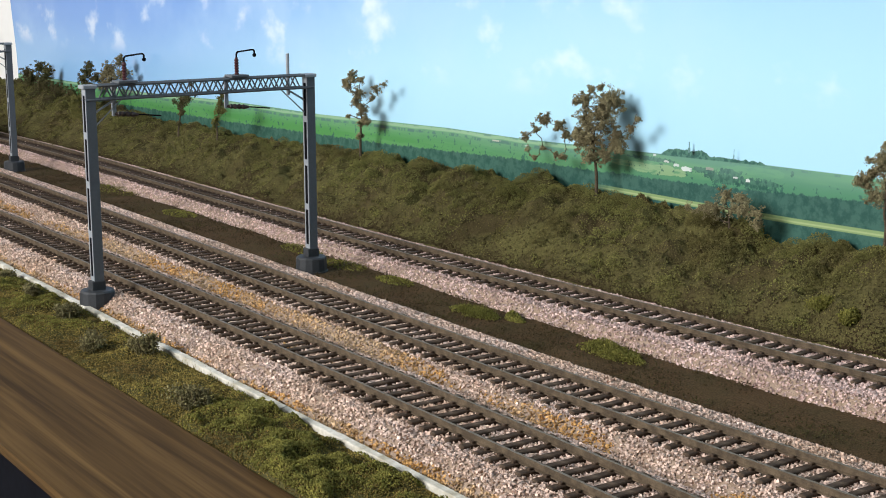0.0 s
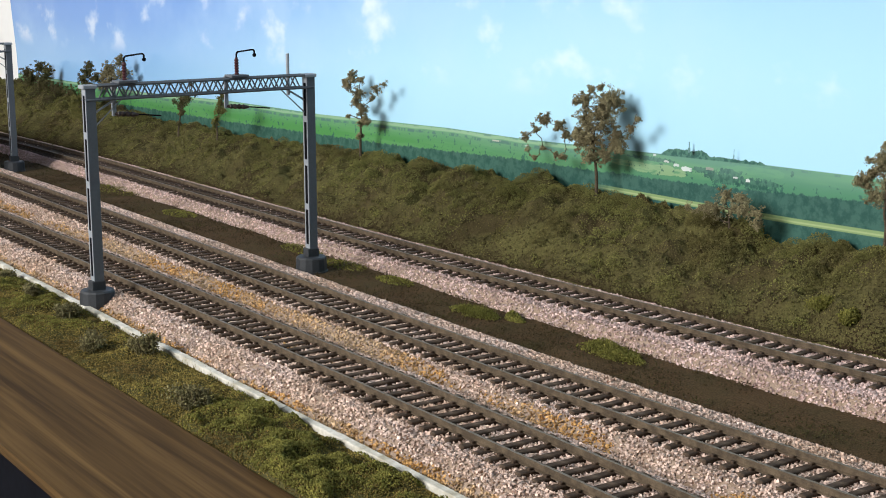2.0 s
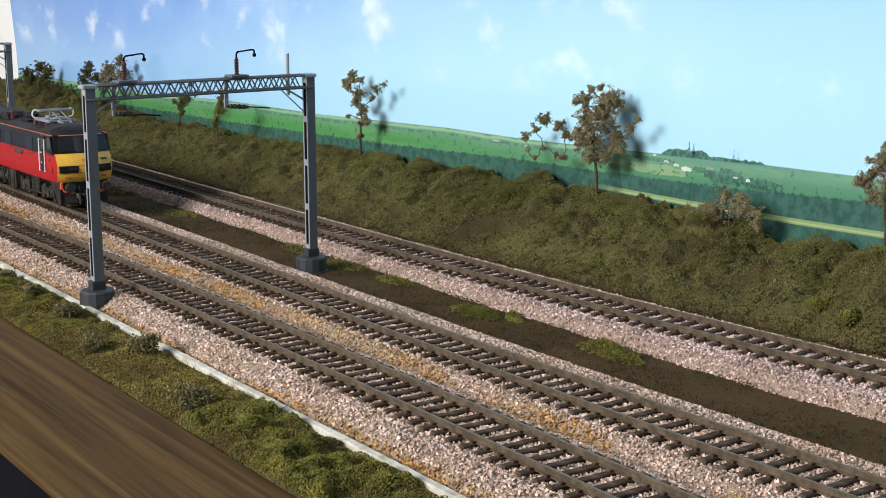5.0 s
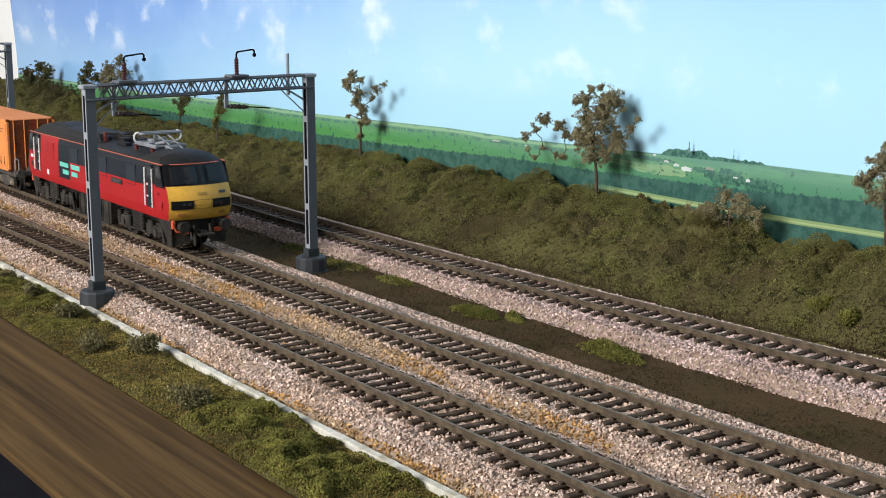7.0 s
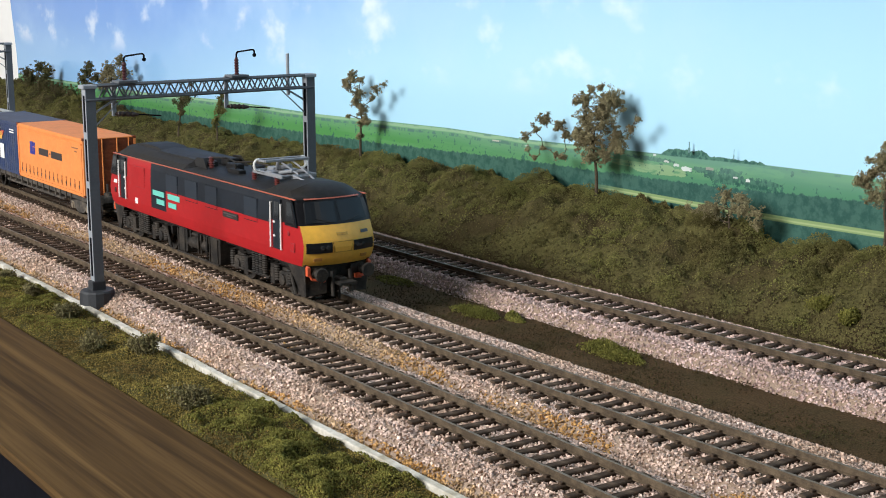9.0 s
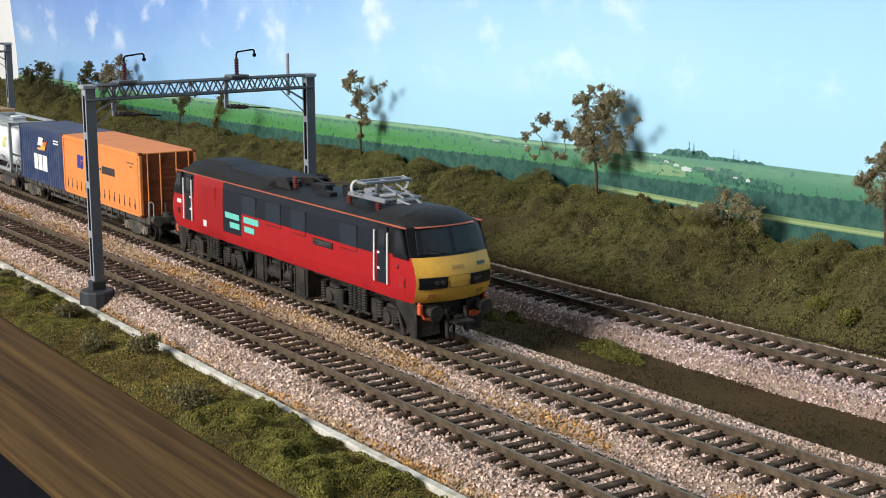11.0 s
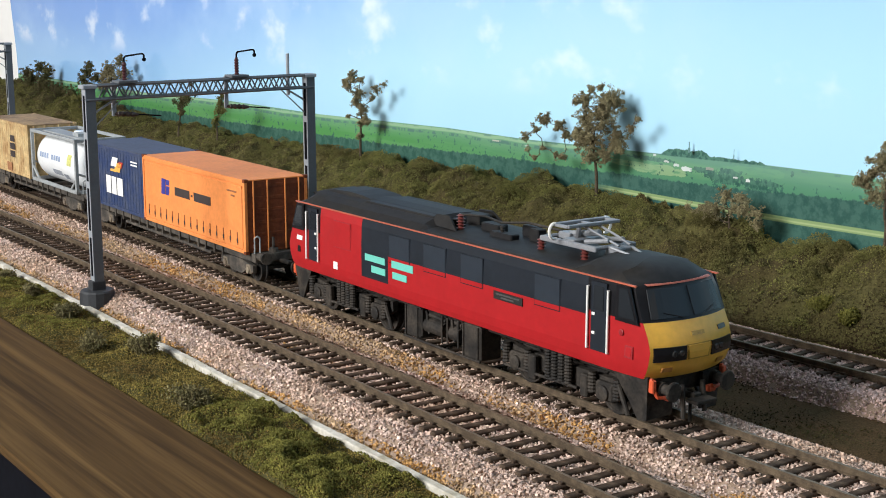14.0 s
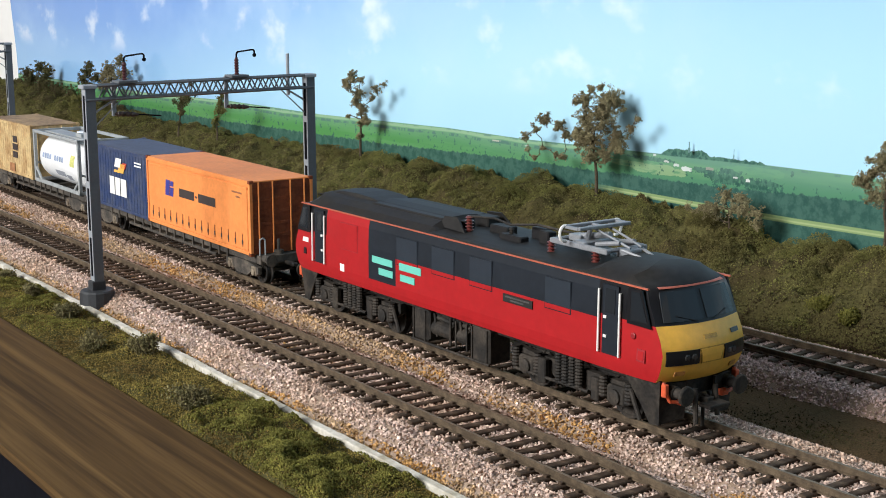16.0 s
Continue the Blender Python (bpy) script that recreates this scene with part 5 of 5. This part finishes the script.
def motions():
    times = [round(0.1 * i, 1) for i in range(0, 148, 2)] + [16.0]
    for ob, back, reach in TRAIN:
        walk(ob, [(t, on_track(-0.3947 + back + run_at(t), reach)) for t in times])
    fine = [round(0.1 * i, 1) for i in range(0, 147)] + [16.0]
    for w, x, r in WHEELS:
        w_rows = [(t, Matrix.Translation((x, 0, r)) @ Matrix.Rotation(run_at(t) / r, 4, "Y")) for t in fine]
        walk(w, w_rows)


# ---- scenery: turf, foam foliage, bushes, trees ----
def turf_bits(name, n, place, mat, label, seed, lo=0.0004, hi=0.0009):
    rng = random.Random(seed)
    rows = []
    while len(rows) < n:
        q = place(rng)
        if q:
            rows.append((*q, rng.uniform(lo, hi)))
    a = np.array(rows)
    return scatter(name, a[:, :3], a[:, 3], mat, label, seed, 0.8, 0.45)


def bank_place(rng):
    x = -0.2 - 1.4 * rng.random() ** 1.25
    f = bank_foot(x)
    t = rng.random()
    y = f + 0.0015 + (0.183 - f) * t
    if rng.random() > 0.2 + 1.6 * t + 0.6 * smooth_noise(x, y, 60, 2.2):
        return None
    return x, y, bank_z(x, y) + 0.0002


def bank_tufts(n, seed):
    """Teased foam tufts: small rounded heaps of flakes standing out of the slope."""
    rng = random.Random(seed)
    rows = []
    while len(rows) < n:
        x = -0.2 - 1.4 * rng.random() ** 1.25
        f = bank_foot(x)
        t = rng.random()
        y = f + 0.003 + (0.178 - f) * t
        d = smooth_noise(x, y, 42, 6.6) + 0.4 * smooth_noise(x, y, 130, 1.9)
        if rng.random() > 0.02 + 0.75 * t + 1.1 * d:
            continue
        r = (0.0014 + 0.0036 * rng.random() ** 1.5) * (0.6 + 0.5 * t)
        z = bank_z(x, y)
        for _ in range(int(10e6 * r * r)):
            u, a = rng.uniform(-0.25, 1), rng.uniform(0, 6.283)
            k = math.sqrt(1 - u * u)
            q = r * rng.uniform(0.8, 1.08)
            rows.append((x + 1.25 * q * k * math.cos(a), min(0.184, y - 0.0006 + q * k * math.sin(a)), z + 0.85 * q * u, rng.uniform(0.00026, 0.0005)))
    return np.array(rows)


def bank_low(rng):
    x = -0.2 - 1.35 * rng.random() ** 1.25
    f = bank_foot(x)
    t = rng.random() ** 2.6
    y = f + 0.0005 + (0.18 - f) * t
    return x, y, bank_z(x, y) + 0.0002


turf_bits("bank_scrub", 90000, bank_place, FOAM, "coarse olive foam scrub over the embankment", 21, 0.00026, 0.00052)
TUFTS = bank_tufts(200000, 27)
scatter("bank_tufts", TUFTS[:, :3], TUFTS[:, 3], FOAM, "teased olive foam tufts along the embankment", 27, 0.8, 0.45)
turf_bits("bank_litter", 45000, bank_low, EARTH_BITS, "dark brown litter on the lower embankment", 22, 0.0003, 0.0006)


def verge_z(x, y):
    e = clamp((y + 0.1178) / 0.004) * clamp((-0.0826 - y) / 0.004)
    d = smooth_noise(x, y, 60, 4.4) + 0.6 * smooth_noise(x, y, 150, 6.4)
    lush = math.exp(-((x + 0.35) / 0.045) ** 2) + 0.6 * math.exp(-((x + 0.62) / 0.06) ** 2)
    return GROUND_Z - 0.0006 + e * (0.0016 + (0.0022 + 0.0036 * lush) * max(-0.4, d) + 0.0010 * lush + 0.0006 * smooth_noise(x, y, 380, 2.4))


grid_mesh("verge", list(np.arange(-1.1, -0.15, 0.0014)), list(np.arange(-0.1172, -0.0822, 0.0012)), verge_z, TURF, "mossy front verge between board and kerb")


def verge_place(rng):
    x = -0.25 - 0.65 * rng.random() ** 1.1
    y = rng.uniform(-0.1170, -0.0828)
    return x, y, verge_z(x, y) + 0.0002


turf_bits("verge_turf", 80000, verge_place, VERGE, "short olive turf on the front verge", 23, 0.0002, 0.00044)


def lush_place(rng):
    x, y = -0.27 - 0.45 * rng.random(), rng.uniform(-0.1165, -0.0835)
    lush = math.exp(-((x + 0.35) / 0.05) ** 2) + 0.6 * math.exp(-((x + 0.62) / 0.06) ** 2)
    d = smooth_noise(x, y, 60, 4.4) + 0.6 * smooth_noise(x, y, 150, 6.4)
    if rng.random() > lush * (0.25 + 1.8 * d):
        return None
    return x, y, verge_z(x, y) + rng.uniform(0.0003, 0.0012)


def tuft_spots(spots):
    def place(rng):
        x, y, r, h = spots[rng.randrange(len(spots))]
        a, q = rng.uniform(0, 2 * math.pi), math.sqrt(rng.random())
        px, py = x + r * 1.6 * q * math.cos(a), y + r * 0.7 * q * math.sin(a)
        return px, py, GROUND_Z + 0.0004 + h * (1 - q * q) * rng.random()
    return place


def strip_place(rng):
    x = -0.22 - 1.0 * rng.random()
    y = rng.uniform(0.036, 0.076)
    if rng.random() > 0.55 + 1.2 * smooth_noise(x, y, 45, 3.3):
        return None
    return x, y, GROUND_Z + 0.0003 + 0.0006 * rng.random()


turf_bits("strip_turf", 16000, strip_place, EARTH_BITS, "thin dark turf on the strip between the tracks", 24, 0.0002, 0.0005)
turf_bits("green_tufts", 6500, tuft_spots([(-0.392, 0.0585, 0.011, 0.0032), (-0.383, 0.0565, 0.008, 0.0034), (-0.399, 0.063, 0.006, 0.0034), (-0.476, 0.0545, 0.010, 0.0032), (-0.470, 0.056, 0.006, 0.003), (-0.455, 0.061, 0.004, 0.002), (-0.46, 0.064, 0.003, 0.003), (-0.552, 0.0625, 0.009, 0.0016), (-0.60, 0.062, 0.012, 0.0012), (-0.65, 0.066, 0.012, 0.0016), (-0.80, 0.062, 0.012, 0.0015), (-0.92, 0.07, 0.02, 0.002)]), FOAM_GREEN, "bright green grass tufts between the tracks", 25, 0.00022, 0.0006)
turf_bits("verge_grass", 26000, lush_place, FOAM_GREEN, "lush green moss on the front verge", 26, 0.0002, 0.0005)


def blades(name, spots, n, mat, label, seed, height):
    """Upright grass blades, three-sided and tapered."""
    rng = random.Random(seed)
    v, f = [], []
    for _ in range(n):
        x, y, r = spots[rng.randrange(len(spots))]
        a, q = rng.uniform(0, 6.283), math.sqrt(rng.random())
        px, py = x + 1.6 * r * q * math.cos(a), y + 0.7 * r * q * math.sin(a)
        h, w = height * rng.uniform(0.5, 1.2), 0.00022
        lx, ly = rng.uniform(-0.5, 0.5) * h, rng.uniform(-0.5, 0.5) * h
        k = len(v)
        v += [(px - w, py, GROUND_Z - 0.0005), (px + w, py - w, GROUND_Z - 0.0005), (px, py + w, GROUND_Z - 0.0005), (px + lx, py + ly, GROUND_Z + h)]
        f += [(k, k + 1, k + 3), (k + 1, k + 2, k + 3), (k + 2, k, k + 3)]
    me = bpy.data.meshes.new(name)
    me.from_pydata(v, [], f)
    tagged(link_mesh(name, me, mat), label, "", "", "stuff")


blades("grass_blades", [(-0.366, -0.099, 0.013), (-0.35, -0.104, 0.014), (-0.33, -0.098, 0.013), (-0.474, 0.055, 0.008), (-0.39, 0.0585, 0.009), (-0.4, -0.1, 0.016)], 3000, FOAM_GREEN, "fine standing static grass blades", 31, 0.0034)
blades("grass_blades", [(-0.45 - 0.07 * i, -0.099, 0.03) for i in range(6)], 2500, VERGE, "fine dry standing grass blades on the verge", 32, 0.0022)


def clump(bits, rng, c, r, n, size, squash=0.8):
    for _ in range(n):
        while True:
            q = Vector((rng.uniform(-1, 1), rng.uniform(-1, 1), rng.uniform(-1, 1)))
            if q.length < 1:
                break
        q = q * (0.55 + 0.45 * rng.random())
        bits.append((c[0] + q.x * r, c[1] + q.y * r, c[2] + q.z * r * squash, size * rng.uniform(0.6, 1.3)))


def bits_part(name, bits, mat, parent, seed):
    a = np.array(bits)
    ob = scatter(name, a[:, :3], a[:, 3], mat, "", seed, 0.6, 0.5)
    del ob["kind"]
    ob.parent = parent
    return ob


def bush(x, y, z, r, seed, mat, label):
    rng = random.Random(seed)
    t = thing("bush", label, "bush", "verge bushes", pose(x, y, z))
    bits = []
    for _ in range(14):
        a = rng.uniform(0, 6.283)
        d = r * 0.55 * rng.random()
        clump(bits, rng, (d * math.cos(a), d * math.sin(a), r * rng.uniform(0.25, 0.75)), r * rng.uniform(0.4, 0.62), 120, 0.00052)
    bits_part("foliage", bits, mat, t, seed)
    bm = bmesh.new()
    for i in range(5):
        a = i * 1.3
        rod(bm, (0, 0, -0.5), (r * 500 * math.cos(a), r * 500 * math.sin(a), r * 700), 0.35, 0.15, 5)
    part("stems", bm, BARK, t)
    return t


for i, (x, y, r) in enumerate(((-0.614, -0.094, 0.006), (-0.566, -0.0945, 0.0075), (-0.511, -0.1055, 0.0082), (-0.490, -0.0915, 0.0092), (-0.415, -0.1075, 0.0092), (-0.662, -0.0912, 0.0058), (-0.576, -0.0885, 0.0038))):
    bush(x, y, verge_z(x, y) - 0.0008, r, 40 + i, BUSH, "small dark olive foam bush on the front verge")
bush(-0.352, 0.1335, bank_z(-0.352, 0.1335) - 0.001, 0.0072, 60, FOAM_GREEN, "light green leafy bush at the foot of the bank")
bush(-0.336, 0.131, bank_z(-0.336, 0.131) - 0.001, 0.0055, 61, FOAM_GREEN, "light green leafy bush at the foot of the bank")


def tree(x, y, z, crowns, label, seed, mat=LEAF, dense=1.0):
    """A tapered stem, limbs that reach out to each small crown (along, up, radius, fullness in mm), twigs and flakes."""
    rng = random.Random(seed)
    # stands on the slope, wherever that lies below
    ground = bank_z(x, y)
    drop = max(0.0, (z - ground) * 1000) + 1.5
    t = thing("tree", label, "tree", "trees on the bank", pose(x, y, z))
    bm, bits = bmesh.new(), []
    top = max(c[1] for c in crowns)
    full = sum(c[2] for c in crowns)
    mx = sum(c[0] * c[2] for c in crowns) / full
    stem = [Vector((0, 0, -drop))]
    for i in range(1, 6):
        u = i / 5
        stem.append(Vector((mx * 0.8 * u ** 1.5 + rng.uniform(-0.5, 0.5), rng.uniform(-0.5, 0.5), top * 0.72 * u)))
    r0 = 0.4 + 0.012 * top
    for i in range(5):
        rod(bm, stem[i], stem[i + 1], r0 * (1 - 0.15 * i), r0 * (1 - 0.15 * (i + 1)), 7, caps=False)
    nodes = [(p, 0.9 * r0) for p in stem[2:]] + [(c + (d - c) * 0.5, r0) for c, d in zip(stem[1:2], stem[2:3])]
    for cx, cz, cr, fill in sorted(crowns, key=lambda c: math.hypot(c[0] - mx, c[1] - 0.6 * top)):
        c = Vector((cx, rng.uniform(-0.5, 0.4) * cr, cz))
        start, r = min(nodes, key=lambda q: (q[0] - c).length + 0.7 * max(0.0, q[0].z - c.z))
        gap = (c - start).length
        r = max(0.2, min(0.6 * r, 0.3 + 0.03 * cr))
        last = start
        for u in (0.35, 0.7, 1.0):
            e = start + (c - start) * u + (Vector((rng.uniform(-1, 1), rng.uniform(-1, 1), rng.uniform(-0.4, 1.2))) * 0.12 * gap if u < 1 else Vector((0, 0, 0)))
            rod(bm, last, e, r * (1.25 - 0.35 * u), r * (1.1 - 0.35 * u), 5, caps=False)
            last = e
            if u < 1 and rng.random() < 0.5 and fill > 0.3:
                clump(bits, rng, e * 0.001, 0.0012, int(6 * dense), 0.0004)
        nodes.append((c, r))
        for _ in range(int(7 + 4.6 * cr * fill)):
            d = Vector((rng.gauss(0, 1), rng.gauss(0, 0.8), rng.gauss(0, 1))).normalized()
            e = c + d * cr * rng.uniform(0.3, 1.12)
            e.y = min(e.y, (0.183 - y) * 1000)
            k = c + (e - c) * 0.5 + Vector((rng.uniform(-0.4, 0.4), rng.uniform(-0.4, 0.4), rng.uniform(-0.3, 0.5)))
            rod(bm, c, k, 0.15, 0.11, 3, caps=False)
            rod(bm, k, e, 0.11, 0.06, 3, caps=False)
            for p, q in ((e, 1.0), (k, 0.8)):
                if rng.random() < 0.25 + 0.75 * fill:
                    clump(bits, rng, p * 0.001, 0.0017 * q * rng.uniform(0.6, 1.4), max(4, int(17 * (0.4 + 0.6 * fill) * dense)), 0.00044)
    part("trunk", bm, BARK, t)
    bits_part("crown", bits, mat, t, seed)
    return t


tree(-0.7650, 0.1740, 0.0274, [(-8.1, 46.9, 4.4, 1.0), (-13.1, 40.9, 3.4, 1.0), (-17.4, 42.8, 1.8, 1.0), (3.1, 45.3, 2.6, 0.7), (2.2, 35.8, 5.4, 1.0), (-4.9, 30.4, 3.4, 1.0), (7.5, 27.5, 4.7, 1.0), (1.8, 18.5, 3.7, 1.0), (8.7, 19.4, 3.0, 1.0), (18.7, 40.5, 3.7, 0.5), (29.3, 43.9, 2.9, 0.4), (15.8, 35.3, 2.6, 0.5), (-0.5, 9.5, 2.3, 1.0), (-15.8, 21.1, 1.5, 0.4)], "thin sparse olive tree on the crest of the bank", 71, LEAF, dense=1.5)
tree(-0.5332, 0.1740, 0.0287, [(2.6, 44.4, 9.9, 1.0), (11.0, 46.4, 6.3, 1.0), (-10.7, 45.0, 5.2, 1.0), (-8.1, 35.0, 8.2, 1.0), (7.1, 36.2, 9.9, 1.0), (-12.2, 26.0, 7.7, 1.0), (0.9, 25.7, 9.9, 1.0), (13.7, 28.2, 6.9, 1.0), (-3.2, 16.6, 6.4, 1.0), (7.6, 19.2, 4.6, 1.0), (-19.2, 26.9, 4.4, 1.0), (-18.3, 44.4, 2.4, 0.8), (-5.0, 51.0, 2.7, 0.8), (0.9, 52.9, 1.7, 0.6), (-29.3, 31.3, 3.4, 0.9), (-43.9, 32.8, 4.2, 1.0), (-52.0, 27.5, 2.8, 0.6), (-59.3, 22.4, 2.5, 0.7), (-58.3, 15.7, 1.5, 0.4), (-44.6, 18.0, 2.2, 0.4), (-35.0, 14.9, 2.5, 0.5), (-51.7, 11.4, 1.5, 0.4), (-27.9, 14.7, 1.8, 0.5), (-26.0, 26.3, 3.0, 0.8), (25.1, 34.1, 2.6, 0.5), (29.9, 38.6, 1.4, 0.4), (15.9, 24.2, 3.9, 1.0)], "spreading brown-green tree with a ragged crown and one long side branch", 77, LEAF, dense=1.4)
tree(-0.4387, 0.1720, 0.0167, [(-7.1, 14.8, 5.9, 1.0), (-1.7, 20.2, 4.7, 1.0), (5.9, 20.6, 3.7, 1.0), (2.7, 15.6, 4.2, 0.8), (10.3, 16.0, 4.6, 1.0), (16.4, 14.3, 3.9, 1.0), (16.0, 9.6, 2.4, 0.8), (-15.7, 12.6, 3.3, 1.0), (-19.2, 10.1, 2.2, 0.7), (-27.4, 12.6, 1.6, 0.7), (-10.5, 9.1, 3.3, 1.0)], "low scrubby tree with a rounded crown on the bank", 73, LEAF)
tree(-0.3532, 0.1720, 0.0304, [(-4.9, 30.7, 5.2, 1.0), (-7.7, 25.9, 3.4, 1.0), (-11.7, 23.5, 3.0, 1.0), (-14.0, 21.6, 2.3, 0.8), (-9.9, 20.4, 2.3, 0.7), (-5.6, 16.7, 4.8, 1.0), (-0.5, 22.0, 5.7, 1.0), (4.4, 29.5, 6.2, 1.0), (-9.5, 31.4, 1.4, 0.5), (-0.1, 35.8, 3.9, 1.0), (7.8, 20.6, 5.6, 1.0)], "brown twiggy tree with open crown on the bank", 74, LEAF)
tree(-1.0064, 0.1550, 0.0154, [(12.0, 29.9, 4.9, 1.0), (23.5, 33.2, 4.0, 1.0), (4.2, 25.0, 3.6, 1.0), (8.0, 20.0, 2.7, 1.0), (32.9, 36.8, 3.1, 0.7), (3.1, 11.7, 1.8, 0.8), (26.3, 42.9, 2.2, 0.5), (-4.0, 27.1, 2.7, 0.6)], "small ragged tree with a thin stem on the bank", 75, FOAM_DARK)
tree(-0.9376, 0.1550, 0.0206, [(9.4, 27.4, 4.2, 1.0), (3.4, 21.2, 4.2, 1.0), (13.5, 32.6, 3.4, 1.0), (1.0, 14.3, 3.8, 1.0), (-5.2, 7.1, 3.4, 0.8), (16.6, 22.5, 2.9, 0.7)], "slender twiggy shrub on the bank", 76, FOAM)
tree(-1.1821, 0.1720, 0.0351, [(3.0, 25.1, 9.3, 1.0), (-17.5, 22.6, 6.3, 1.0), (19.4, 31.7, 6.2, 1.0), (8.5, 16.4, 9.3, 1.0), (26.0, 22.3, 7.1, 1.0), (-27.6, 17.0, 5.2, 0.7), (-12.1, 10.4, 7.3, 1.0)], "broad open-crowned tree near the end of the bank", 78, LEAF, dense=1.6)
tree(-1.2376, 0.1720, 0.0314, [(3.9, 29.7, 4.2, 1.0), (0.1, 22.8, 6.5, 1.0), (-12.1, 16.9, 5.4, 1.0), (13.7, 18.4, 5.3, 1.0), (-5.6, 11.1, 7.6, 1.0)], "dark upright tree near the end of the bank", 79, FOAM_DARK, dense=2.0)
tree(-1.3819, 0.1720, 0.0222, [(1.4, 29.5, 8.9, 1.0), (-23.6, 23.7, 7.9, 1.0), (27.5, 26.3, 8.2, 1.0), (-10.8, 17.6, 10.9, 1.0), (29.4, 16.9, 9.3, 1.0), (5.2, 11.6, 11.8, 1.0), (-38.1, 10.3, 8.5, 1.0), (48.1, 12.4, 8.1, 1.0)], "dark bushy tree at the end of the bank", 80, FOAM_DARK, dense=2.2)
tree(-1.3017, 0.1720, 0.0175, [(-7.4, 13.0, 7.9, 1.0), (14.3, 14.4, 7.8, 1.0), (-19.5, 5.2, 8.0, 1.0), (19.2, 6.7, 7.8, 1.0)], "low dark bush on the crest of the bank", 81, FOAM_DARK, dense=2.2)
tree(-1.1957, 0.1500, 0.0136, [(-18.9, 16.3, 7.4, 1.0), (3.0, 22.8, 7.3, 1.0), (-30.1, 7.9, 8.5, 1.0), (-54.5, 0.9, 8.7, 1.0), (-6.0, 7.1, 8.4, 1.0)], "low olive bush on the slope of the bank", 82, FOAM, dense=1.5)
tree(-1.3807, 0.1550, 0.0128, [(-15.5, 11.4, 10.8, 1.0), (36.0, 12.5, 11.6, 1.0), (76.4, 11.8, 10.1, 1.0), (9.2, 3.5, 10.6, 1.0), (-43.9, 2.7, 9.8, 1.0)], "low dark bush on the slope of the bank", 83, FOAM_DARK, dense=2.2)
tree(-1.1910, 0.1720, 0.0178, [(-5.3, 11.3, 6.3, 1.0), (-19.8, 5.1, 6.4, 1.0), (14.6, 11.1, 5.1, 1.0), (27.2, 7.0, 5.1, 1.0)], "low dark bush on the crest of the bank", 84, FOAM_DARK, dense=2.2)


motions()
